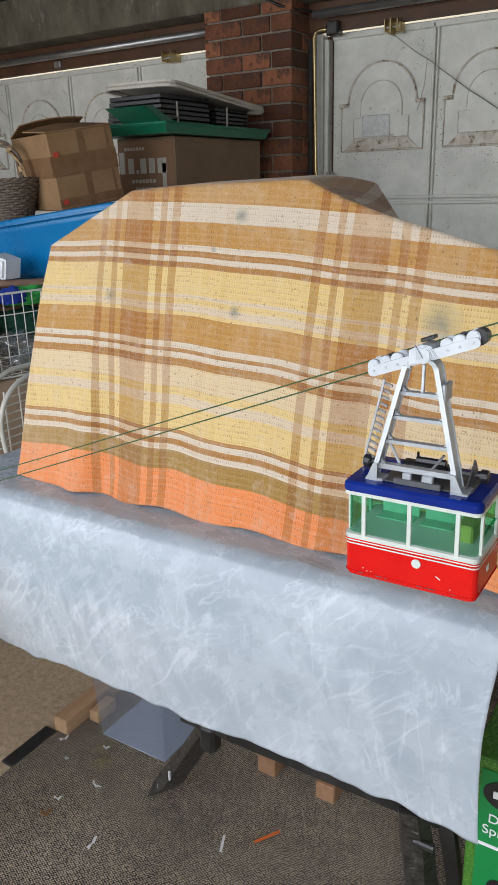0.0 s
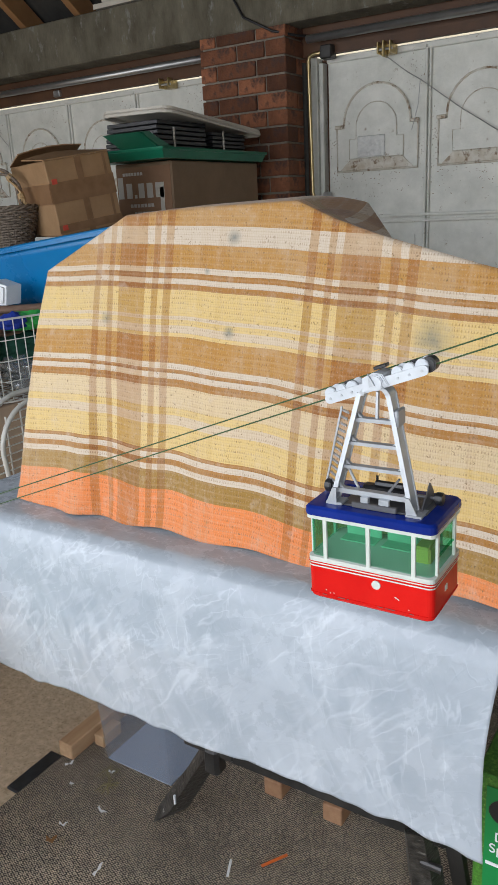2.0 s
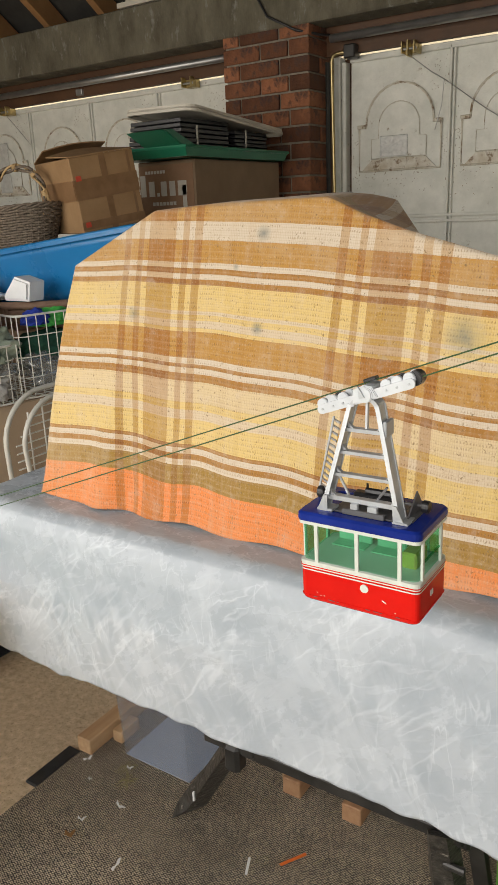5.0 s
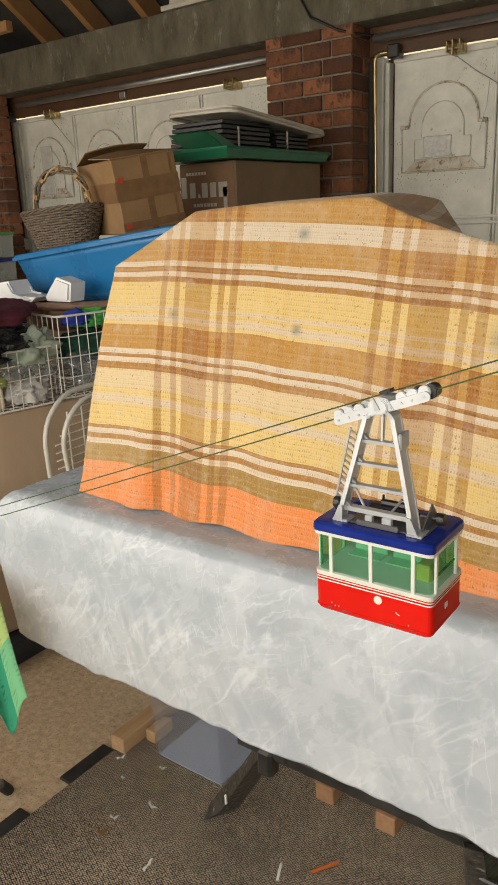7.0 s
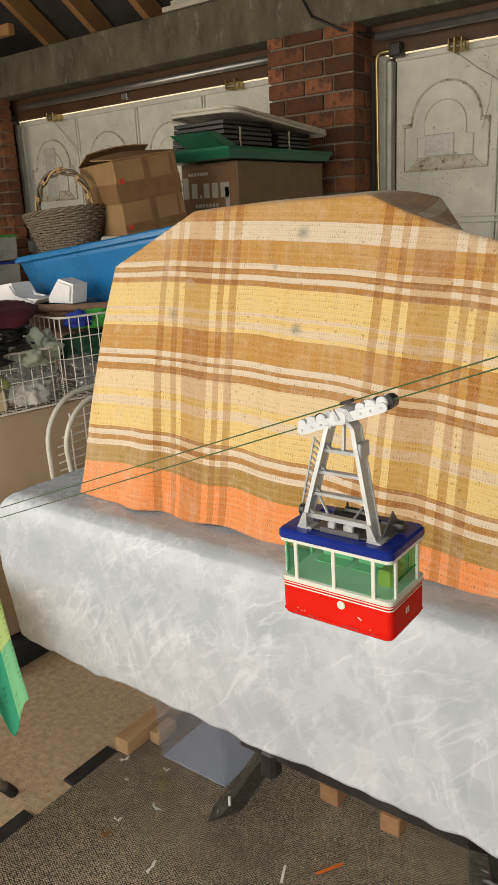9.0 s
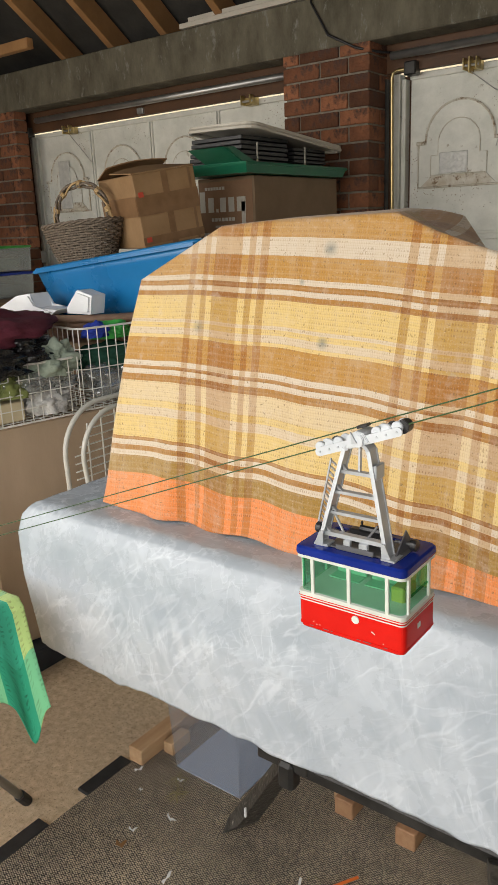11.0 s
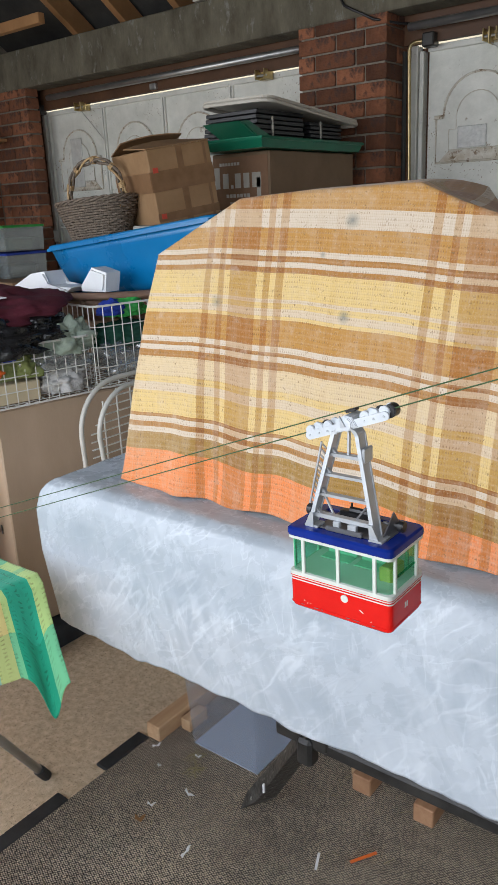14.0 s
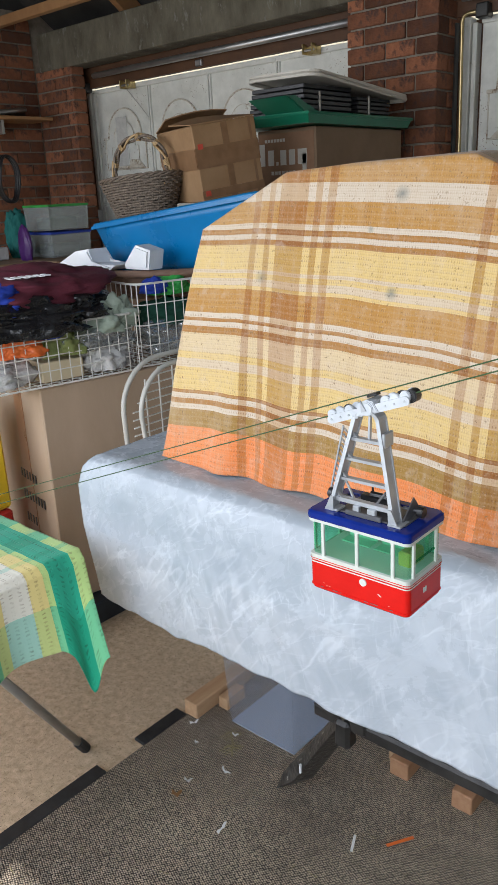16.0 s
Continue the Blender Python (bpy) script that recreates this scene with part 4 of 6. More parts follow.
# ---- bench, its polythene sheet ----
def bench():
    t = thing("folding_workbench", "black folding workbench with splayed plastic feet, worn and dusty", "workbench", at=(-0.88, 1.3, 0.008))
    part("top_board", box(-0.57, 0.57, -0.235, 0.24, 0.82, 0.852, 0.004), M_PINE, t)
    part("front_rail", box(-0.14, 0.47, -0.115, -0.085, 0.29, 0.325, 0.006), M_BLACK_STEEL, t, "black steel cross rail")
    for x, lean in ((-0.02, -1), (0.44, 1)):
        part("upright", box(x - 0.02, x + 0.02, -0.12, -0.08, 0.30, 0.82, 0.004), M_BLACK_STEEL, t)
        part("back_leg", bar((x, 0.62, 0.0), (x, 0.20, 0.82), 0.03, 0.03), M_BLACK_STEEL, t)
    # splayed front feet
    for pts, w in ((((-0.262, -0.088, 0.0), (-0.20, -0.075, 0.055), (-0.03, -0.10, 0.34)), 0.027), (((0.425, -0.02, 0.0), (0.425, -0.05, 0.06), (0.42, -0.12, 0.32)), 0.03)):
        p0, p1, p2 = (Vector(p) for p in pts)
        bm = bmesh.new()
        rows = []
        for p, k, th in ((p0, 0.55, 0.006), (p0.lerp(p1, 0.5), 0.9, 0.028), (p1, 1.1, 0.04), (p1.lerp(p2, 0.5), 1.15, 0.03), (p2, 0.95, 0.03)):
            side = Vector((0.45, 0.9, 0)).normalized() * w * k if pts[0][0] < 0 else Vector((1, 0.25, 0)).normalized() * w * k
            up = Vector((-0.6, 0.1, 0.8)).normalized() * th if pts[0][0] < 0 else Vector((0, -0.8, 0.4)).normalized() * th
            rows.append([bm.verts.new(q) for q in (p - side, p - side * 0.55 + up, p + side * 0.55 + up, p + side, p + side * 0.6 - up * 0.2)])
        for a, b in zip(rows, rows[1:]):
            for k in range(5):
                bm.faces.new((a[k], a[(k + 1) % 5], b[(k + 1) % 5], b[k]))
        bm.faces.new(rows[0])
        bm.faces.new(rows[-1][::-1])
        part("foot", bm, M_FOOT, t, "scuffed black plastic foot")
    part("knuckle", box(-0.075, -0.035, -0.13, -0.09, 0.25, 0.32, 0.008), M_BLACK_STEEL, t)
    part("knuckle", tube([(0.425, -0.12, 0.25), (0.465, -0.12, 0.25)], 0.008, seg=10), M_BLACK_STEEL, t)
    part("paint_mark", box(-0.183, -0.179, -0.115, -0.110, 0.105, 0.130), M_PAPER, t, "splash of white paint")
    part("stay", bar((0.485, 0.01, 0.0), (0.475, -0.10, 0.33), 0.03, 0.02), M_BLACK_STEEL, t)


bench()


def sheet_point(u, v):
    """v: 0 back of the top, 0.4 the front edge, 1 the hem."""
    right = -0.285
    if v < 0.4:
        y, z = 1.53 - (1.53 - 1.043) * v / 0.4, 0.870
        left = -1.495
        k = 0.0
    else:
        k = (v - 0.4) / 0.6
        prof = [(0, 1.043), (0.03, 1.032), (0.06, 1.018), (0.12, 1.005), (0.22, 0.993), (0.5, 0.972), (1.0, 0.955)]
        y, z = interp(k, prof), interp(k, [(0, 0.870), (0.03, 0.867), (0.06, 0.858), (0.12, 0.836), (0.22, 0.80), (1.0, 0.557)])
        left = interp(k, [(0, -1.495), (0.10, -1.525), (0.22, -1.528), (1.0, -1.438)])
    x = left + (right - left) * u
    x -= 0.012 * math.sin(k * 3.1) * u
    z += 0.012 * k * (NOISE(Vector((x * 7, 2.0, 0))) + 0.6 * NOISE(Vector((x * 23, 5.0, 0))))
    z += 0.01 * k * math.exp(-((u - 0.0) / 0.05) ** 2)
    f = 0.008 * k * NOISE(Vector((x * 4.0, z * 2.0, 1.0))) + 0.0022 * max(0, min(1, k * 3 - 0.6)) * NOISE(Vector((x * 11 + z * 9, z * 4, 3.0))) + 0.0007 * max(0, min(1, k * 3 - 0.6)) * abs(NOISE(Vector((x * 26 + 20 * z, z * 9, 7.0))))
    y += f - 0.012 * k * math.exp(-((u - 1.0) / 0.04) ** 2)
    if k == 0:
        z += 0.0015 * NOISE(Vector((x * 20, y * 20, 0)))
    return (x, y, z)


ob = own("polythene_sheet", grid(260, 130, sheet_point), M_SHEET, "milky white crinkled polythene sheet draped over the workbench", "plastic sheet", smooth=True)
solid(ob, 0.0006)

# ---- checked blanket ----
RIDGE = [(-1.352, 1.343), (-1.147, 1.450), (-1.0, 1.458), (-0.756, 1.461), (-0.68, 1.43), (-0.588, 1.400), (-0.405, 1.351), (-0.05, 1.27)]
BACK = [(-1.352, 1.335), (-1.147, 1.445), (-0.80, 1.462), (-0.745, 1.452), (-0.70, 1.39), (-0.60, 1.26), (-0.05, 1.10)]


def blanket_point(u, v):
    x = -1.352 + 1.28 * u
    h, hb = interp(x, RIDGE), interp(x, BACK)
    hem = 0.873 + 0.003 * math.sin(x * 31) + 0.003 * NOISE(Vector((x * 9, 0, 0)))
    if v < 0.6:
        k = v / 0.6
        z = hem + (h - hem) * k
        y = 1.098 + (z - 0.856) * 0.352
        low = (1 - k) ** 2
        y -= 0.016 * low * math.exp(-(((x + 1.175) / 0.045) ** 2)) * 1.6 - 0.012 * low * math.exp(-(((x + 1.10) / 0.05) ** 2))
        y += 0.003 * low * math.sin(x * 26 + 0.8) * min(1, (x + 1.352) * 6) + 0.003 * NOISE(Vector((x * 4.5, z * 2.0, 0))) + 0.0025 * NOISE(Vector((x * 16, z * 9, 4)))
        y -= 0.006 * max(0, 1 - k * 9) ** 2 * (0.5 + 0.5 * math.sin(x * 17))
        # folds that run down under the right-hand shoulder
        y += 0.010 * math.exp(-(((x + 0.55 + (1.3 - z) * 0.12) / 0.03) ** 2)) * k * (1 - k) * 3
    elif v < 0.85:
        k = (v - 0.6) / 0.25
        z = h + (hb - h) * k + 0.008 * math.sin(k * math.pi)
        y0 = 1.098 + (h - 0.856) * 0.352
        y = y0 + (1.60 - y0) * k
    else:
        k = (v - 0.85) / 0.15
        z, y = hb - (hb - 0.90) * k, 1.60 + 0.05 * k
    x2 = x - 0.012 * math.sin(v / 0.6 * math.pi) * (1 - u) if v < 0.6 else x
    return (x2, y, z)


SAG = [(-1.35, -0.003), (-1.2, 0.0), (-1.04, -0.005), (-0.85, -0.0125), (-0.6, -0.031), (-0.41, -0.045), (-0.05, -0.07)]
LEAN = [(-1.35, 0.16), (-1.1, 0.15), (-0.7, 0.045), (-0.05, 0.03)]


def blanket_uv(u, v):
    """The check hangs a little askew: bands sink to one side, upright stripes lean on the other."""
    x = -1.352 + 1.28 * u
    h = interp(x, RIDGE)
    z = 0.862 + (h - 0.862) * min(v, 0.6) / 0.6
    low = max(0.0, (1.2 - z) / 0.3)
    across = x - interp(x, LEAN) * (1.385 - z)
    height = z - interp(x, SAG) + 0.012 * low * math.exp(-(((x + 1.35) / 0.07) ** 2)) + 0.006 * low * math.exp(-(((x + 1.0) / 0.06) ** 2))
    if v > 0.6:
        height += (v - 0.6) * 0.2 + max(0.0, min(1.0, (v - 0.6) * 20)) * max(0.0, x + 0.80) * 1.0
    return (across, height)


ob = own("checked_blanket", grid(200, 150, blanket_point, uv=blanket_uv), M_BLANKET, "stained ochre, cream and orange checked cotton blanket draped over the bench", "blanket", smooth=True)
solid(ob, 0.004)

# ---- cords of the cable railway ----
string_a = own("green_string", tube([(-3.2, 0.722, 1.430 - 0.386 * 3.2), (1.2, 0.722, 1.430 + 0.386 * 1.2)], 0.0008, seg=6), M_CORD, "taut thin green string that carries the toy", "string")
string_b = own("green_string", tube([(-3.2, 0.738, 1.437 - 0.379 * 3.2), (1.2, 0.738, 1.437 + 0.379 * 1.2)], 0.0008, seg=6), M_CORD, "taut thin green string that carries the toy", "string")


# ---- toy cable car ----
def rounded(a, b, r, n=4):
    """Rectangle of half sizes a, b with rounded corners."""
    pts = []
    for cx, cy, s in ((a - r, b - r, 0), (-a + r, b - r, 90), (-a + r, -b + r, 180), (a - r, -b + r, 270)):
        pts += [(cx + r * math.cos(radians(s + 90 * k / n)), cy + r * math.sin(radians(s + 90 * k / n))) for k in range(n + 1)]
    return pts


def loft(rows, bm=None, caps=True):
    """Rounded boxes stacked: rows of (half length, half width, corner radius, z)."""
    bm = bm or bmesh.new()
    loops = [[bm.verts.new((x, y, z)) for x, y in rounded(a, b, r)] for a, b, r, z in rows]
    for p, q in zip(loops, loops[1:]):
        n = len(p)
        for k in range(n):
            bm.faces.new((p[k], p[(k + 1) % n], q[(k + 1) % n], q[k]))
    if caps:
        bm.faces.new(loops[0][::-1])
        bm.faces.new(loops[-1])
    return bm


def cable_car():
    t = thing("toy_cable_car", "toy cable car, red and white cabin, navy roof, silver hanger", "toy cable car")
    A, B = 0.0642, 0.0385
    part("lower_body", loft([(A - 0.009, B - 0.009, 0.004, 0.0), (A - 0.0045, B - 0.0045, 0.006, 0.0008), (A - 0.0022, B - 0.0022, 0.006, 0.003), (A - 0.0014, B - 0.0014, 0.006, 0.0062), (A - 0.0012, B - 0.0012, 0.006, 0.0072), (A - 0.0012, B - 0.0012, 0.006, 0.038)]), M_RED, t, "glossy red tinplate lower body")
    part("seam", loft([(A - 0.0006, B - 0.0006, 0.006, 0.0064), (A - 0.0006, B - 0.0006, 0.006, 0.0074)]), M_RED, t)
    part("waist_band", loft([(A - 0.0006, B - 0.0006, 0.006, 0.0385), (A - 0.0006, B - 0.0006, 0.006, 0.0455), (A - 0.004, B - 0.004, 0.005, 0.0462)]), M_TOYWHITE, t, "ivory band round the cabin")
    part("pinstripe", loft([(A - 0.0002, B - 0.0002, 0.006, 0.0400), (A - 0.0002, B - 0.0002, 0.006, 0.0411)], caps=False), M_RED, t)
    part("pinstripe", loft([(A - 0.0008, B - 0.0008, 0.006, 0.0352), (A - 0.0008, B - 0.0008, 0.006, 0.0366)], caps=False), M_TOYWHITE, t)
    g = part("glazing", loft([(A - 0.0035, B - 0.0035, 0.006, 0.046), (A - 0.0035, B - 0.0035, 0.006, 0.088)], caps=False), M_GLAZE, t, "translucent green window plastic")
    g.visible_shadow = False
    part("cabin_floor", loft([(A - 0.006, B - 0.006, 0.004, 0.030), (A - 0.006, B - 0.006, 0.004, 0.032)]), M_GREEN_TRAY, t)
    for x0, x1 in ((-0.050, -0.012), (-0.006, 0.026)):
        part("bench_seat", box(x0, x1, 0.006, 0.024, 0.032, 0.047, 0.001), M_SEAT_GREEN, t, "pale green moulded seat")
        part("bench_back", box(x0, x1, 0.024, 0.027, 0.032, 0.066, 0.001), M_SEAT_GREEN, t, "pale green seat back")
    part("control_desk", box(0.034, 0.050, -0.010, 0.020, 0.032, 0.062, 0.002), M_SEAT_YELLOW, t, "yellow control desk behind the glazing")
    for x, y, w in ((-0.046, 0.0, 0.004), (-0.028, 0.0, 0.007), (-0.021, 0.0, 0.002), (0.012, 0.0, 0.005), (0.022, 0.0, 0.009), (0.043, 0.0, 0.004)):
        part("paint_chip", box(x - w / 2, x + w / 2, -B + 0.0002, -B + 0.0012, 0.0066, 0.0072), M_GUNMETAL, t, "chip of bare metal on the seam")
    part("paint_chip", slab([(0.026, 0.0205), (0.0305, 0.018), (0.031, 0.0186), (0.0272, 0.0209)], -B + 0.0006, -B + 0.0014), M_TOYWHITE, t, "pale scratch in the red paint")
    for x, y in ((-0.044, 0.012), (-0.040, 0.0095), (-0.036, 0.010), (0.040, 0.0105)):
        part("paint_chip", disc(0.0005, 0.0006, (x, -B + 0.0010, y), "y", 8), M_TOYWHITE, t)
    for x in (-0.044, 0.0, 0.044):
        for s in (-1, 1):
            part("window_post", box(x - 0.002, x + 0.002, s * (B - 0.002) - 0.0014, s * (B - 0.002) + 0.0014, 0.045, 0.089, 0.0004), M_TOYWHITE, t)
    for y in (-0.026, 0.022):
        for s in (-1, 1):
            part("window_post", box(s * (A - 0.002) - 0.0014, s * (A - 0.002) + 0.0014, y - 0.002, y + 0.002, 0.045, 0.089, 0.0004), M_TOYWHITE, t)
    part("door_rail", box(A - 0.003, A - 0.001, -0.022, 0.018, 0.062, 0.0635), M_GLAZE, t)
    part("lamp", disc(0.0044, 0.0012, (0.008, -B + 0.0008, 0.029), "y", 16), M_TOYWHITE, t, "round cream headlamp dot")
    part("number_mark", box(A - 0.0012, A - 0.0006, -0.006, -0.004, 0.020, 0.026), M_TOYWHITE, t)
    part("number_mark", box(A - 0.0012, A - 0.0006, -0.002, 0.0, 0.020, 0.026), M_TOYWHITE, t)
    part("roof_band", loft([(0.0630, 0.0375, 0.006, 0.085), (0.0640, 0.0385, 0.006, 0.0855), (0.0640, 0.0385, 0.006, 0.0898)]), M_TOYWHITE, t, "ivory band under the roof")
    part("roof", loft([(0.0645, 0.0398, 0.007, 0.0895), (0.0649, 0.0402, 0.007, 0.092), (0.0645, 0.0398, 0.007, 0.0965), (0.0622, 0.0375, 0.006, 0.0988), (0.050, 0.028, 0.004, 0.0990), (0.049, 0.027, 0.004, 0.0975)]), M_BLUE, t, "glossy navy blue roof")
    part("roof_deck", box(-0.034, 0.034, -0.024, 0.022, 0.0976, 0.0995, 0.001), M_GUNMETAL, t, "dark grey roof deck")
    part("motor_block", box(-0.026, 0.018, 0.010, 0.020, 0.099, 0.108, 0.0015), M_BLACK, t)
    part("motor_block", tube([(-0.012, 0.012, 0.110), (0.016, 0.012, 0.110)], 0.004), M_BLACK, t)
    part("motor_pin", tube([(-0.012, 0.015, 0.107), (-0.012, 0.015, 0.117)], 0.0013), M_BLACK, t)
    for x, y in ((-0.056, 0.0), (0.053, 0.006)):
        k = part("knob", disc(0.0062, 0.007, (x, y, 0.1065), "x", 18, bevel=0.0008), M_BLACK, t, "black ribbed winding knob")
        part("axle", tube([(x, y, 0.1065), (x * 0.6, y, 0.1065)], 0.0018), M_GUNMETAL, k)
    part("side_bracket", slab([(-0.020, 0.0985), (0.016, 0.0985), (0.016, 0.108), (0.006, 0.121), (-0.004, 0.112), (-0.014, 0.104)], 0.043, 0.0445, "x"), M_GUNMETAL, t, "dark grey triangular roof bracket")
    part("side_bracket", box(0.034, 0.050, -0.020, 0.016, 0.0985, 0.1005, 0.0006), M_GUNMETAL, t)
    # hanger: two legs that lean in, cross bars, arched head
    yb, yt = -0.020, -0.004

    def at(x0, x1, k):
        return (x0 + (x1 - x0) * k, yb + (yt - yb) * k, 0.099 + (0.205 - 0.099) * k)

    for x0, x1 in ((-0.041, -0.0175), (0.039, 0.0105)):
        leg = part("hanger_leg", bar(at(x0, x1, 0), at(x0, x1, 1), 0.0026, 0.0135), M_SILVER, t, "silver channel-shaped hanger leg")
        for dy in (-0.0072, 0.0072):
            p, q = Vector(at(x0, x1, 0)), Vector(at(x0, x1, 1))
            part("flange", bar(p + Vector((0, dy, 0)), q + Vector((0, dy, 0)), 0.0044, 0.0016), M_SILVER, leg)
        p, q = at(x0, x1, 0), at(x0, x1, 0.16)
        part("leg_flare", slab([(p[0] - 0.0055, p[2]), (p[0] + 0.0055, p[2]), (q[0] + 0.002, q[2]), (q[0] - 0.002, q[2])], p[1] - 0.0082, p[1] - 0.0066), M_SILVER, leg)
    part("leg_foot", box(-0.047, -0.030, -0.028, -0.012, 0.0985, 0.1015, 0.0008), M_SILVER, t)
    part("leg_foot", box(0.033, 0.049, -0.030, -0.010, 0.0985, 0.1010, 0.0008), M_SILVER, t)
    for k, w in ((0.12, 0.006), (0.34, 0.004), (0.55, 0.004), (0.76, 0.0045)):
        p, q = at(-0.041, -0.0175, k), at(0.039, 0.0105, k)
        part("cross_bar", bar(p, q, w * 0.8, 0.007), M_SILVER, t)
        for s, e in ((1, p), (-1, q)):
            part("gusset", slab([(e[0] + s * 0.003, e[2] + 0.002), (e[0] + s * 0.008, e[2] + 0.002), (e[0] + s * 0.003, e[2] + 0.007)], e[1] - 0.002, e[1] + 0.002), M_SILVER, t)
    bm = bmesh.new()
    n = 14
    rows = []
    for k in range(n + 1):
        a = math.pi * k / n
        rows.append([bm.verts.new((-0.0025 + math.cos(a) * r, y, 0.203 + math.sin(a) * r * 0.7)) for r, y in ((0.0105, -0.012), (0.0150, -0.012), (0.0150, 0.004), (0.0105, 0.004))])
    for a, b in zip(rows, rows[1:]):
        for k in range(4):
            bm.faces.new((a[k], a[(k + 1) % 4], b[(k + 1) % 4], b[k]))
    bm.faces.new(rows[0])
    bm.faces.new(rows[-1][::-1])
    part("arch_head", bm, M_SILVER, t, "arched head of the hanger")
    part("king_bar", bar((-0.0025, -0.006, 0.179), (-0.0025, -0.004, 0.206), 0.0022, 0.004), M_SILVER, t)
    part("lug", box(0.0170, 0.0210, -0.014, 0.004, 0.176, 0.192, 0.001), M_SILVER, t)
    part("brace", bar((-0.030, -0.012, 0.133), (-0.018, -0.012, 0.110), 0.002, 0.002), M_SILVER, t)
    part("catch_rod", bar((0.002, -0.016, 0.100), (0.022, -0.014, 0.128), 0.0022, 0.0022), M_GUNMETAL, t, "thin dark catch rod")
    part("catch_plate", box(-0.02, 0.024, -0.028, -0.024, 0.099, 0.1045, 0.0006), M_GUNMETAL, t)
    part("catch_plate", box(-0.012, -0.004, -0.026, -0.021, 0.102, 0.110, 0.0006), M_SILVER, t)
    part("catch_plate", box(0.006, 0.016, -0.026, -0.021, 0.102, 0.110, 0.0006), M_SILVER, t)
    lad = part("ladder", bar((-0.064, 0.006, 0.100), (-0.0435, 0.006, 0.186), 0.0018, 0.0018), M_SILVER, t, "little silver ladder up the hanger")
    for k in range(12):
        f = 0.12 + k * 0.075
        x, z = -0.064 + 0.0205 * f, 0.100 + 0.086 * f
        part("rung", bar((x, 0.010, z), (x + 0.013, -0.004, z + 0.002), 0.0022, 0.0022), M_SILVER, lad)
    # roller beam along the cords
    beam = new("roller_beam")
    beam.parent, beam.matrix_basis = t, pose(-0.003, -0.002, 0.2130, 0, -19.8, 0)
    beam.scale = (0.94, 1.0, 0.94)
    beam["label"] = "white roller beam sloping along the cords"
    part("side_plate", slab(rounded(0.056, 0.0050, 0.0048), -0.0085, -0.0065), M_WHITEBAR, beam)
    part("side_plate", slab(rounded(0.056, 0.0050, 0.0048), 0.0125, 0.0145), M_WHITEBAR, beam)
    part("spine", box(-0.050, 0.050, -0.0065, 0.0125, -0.0050, -0.0015), M_WHITEBAR, beam)
    for x in (-0.050, -0.037, -0.025, 0.025, 0.037, 0.050):
        r = part("roller", disc(0.0064, 0.005, (x, -0.0035, 0.0045), "y", 20, bevel=0.0008), M_WHITEBAR, beam)
        part("roller_pin", disc(0.0013, 0.001, (x, -0.0089, 0.0), "y", 10), M_SILVER, r)
        part("roller", disc(0.0064, 0.004, (x, 0.0100, 0.0045), "y", 20, bevel=0.0008), M_BLACK if x in (-0.037, 0.037) else M_WHITEBAR, beam)
    part("end_cap", disc(0.0076, 0.012, (0.0545, 0.003, 0.003), "y", 20, bevel=0.001), M_BLACK, beam, "black end pulley")
    part("hub", slab([(-0.015, -0.004), (0.015, -0.004), (0.012, 0.008), (0.004, 0.012), (-0.009, 0.010)], -0.0105, 0.0155, bevel=0.001), M_WHITEBAR, beam, "white centre hub")
    part("hub_cap", disc(0.0078, 0.004, (0.003, -0.0105, 0.002), "y", 24, bevel=0.001), M_WHITEBAR, beam)
    part("hub_fin", slab([(-0.003, 0.0), (0.003, 0.0), (0.0, 0.013)], -0.0145, -0.0125), M_SILVER, beam)
    part("clip", box(0.002, 0.016, -0.004, 0.004, 0.013, 0.0165, 0.0006), M_BLACK, beam)
    return t


car = cable_car()
car.scale = (1.03, 1.03, 1.03)


# ---- stored goods beyond the bench ----
def carton(name, label, size, m, mat=M_CARD, tapes=(), flaps=False):
    a, b, h = size
    t = new(name)
    t.matrix_world = m
    tagged(t, label, "cardboard box")
    part("body", box(0, a, 0, b, 0, h, 0.004), mat, t)
    for axis, s0, s1, z0, z1 in tapes:
        if axis == "x":
            part("tape", box(s0, s1, -0.0015 - (0.0012 if s1 - s0 > 0.2 else 0), -0.0003, z0, z1), M_TAPE, t, "strip of brown parcel tape")
        else:
            part("tape", box(-0.0025, -0.0005, s0, s1, z0, z1), M_TAPE, t, "strip of brown parcel tape")
    if flaps:
        for x0, x1, y0, y1, ang in ((0, a, 0, b * 0.45, 5), (0, a, b, b * 0.5, -12)):
            dz = abs(y1 - y0) * math.tan(radians(abs(ang)))
            ob = part("flap", grid(4, 3, lambda u, v: (x0 + (x1 - x0) * u - 0.02 * v, y0 + (y1 - y0) * v, h + 0.002 + dz * v + 0.012 * math.sin(u * 3) * v)), mat, t)
            solid(ob, 0.004)
    return t


tape_box = carton("cardboard_box", "battered brown cardboard box bound with parcel tape, flaps open", (0.255, 0.34, 0.262), pose(-2.17, 2.12, 1.385, 0, 0, 68) @ pose(0, 0, 0, 0, -8, 0), mat=M_CARD_BROWN, tapes=(("x", 0.0, 0.255, 0.115, 0.185), ("x", 0.0, 0.2551, 0.012, 0.04), ("x", 0.115, 0.140, 0.0, 0.258), ("x", 0.225, 0.235, 0.0, 0.258), ("y", 0.0, 0.34, 0.115, 0.185)), flaps=True)
M_REDINK = surface("red_print", (0.45, 0.05, 0.03), (0.55, 0.08, 0.04), 60, 0.7)
for z in (0.02, 0.18):
    part("printed_mark", box(0.012, 0.032, -0.0045, -0.003, z, z + 0.018), M_REDINK, tape_box)
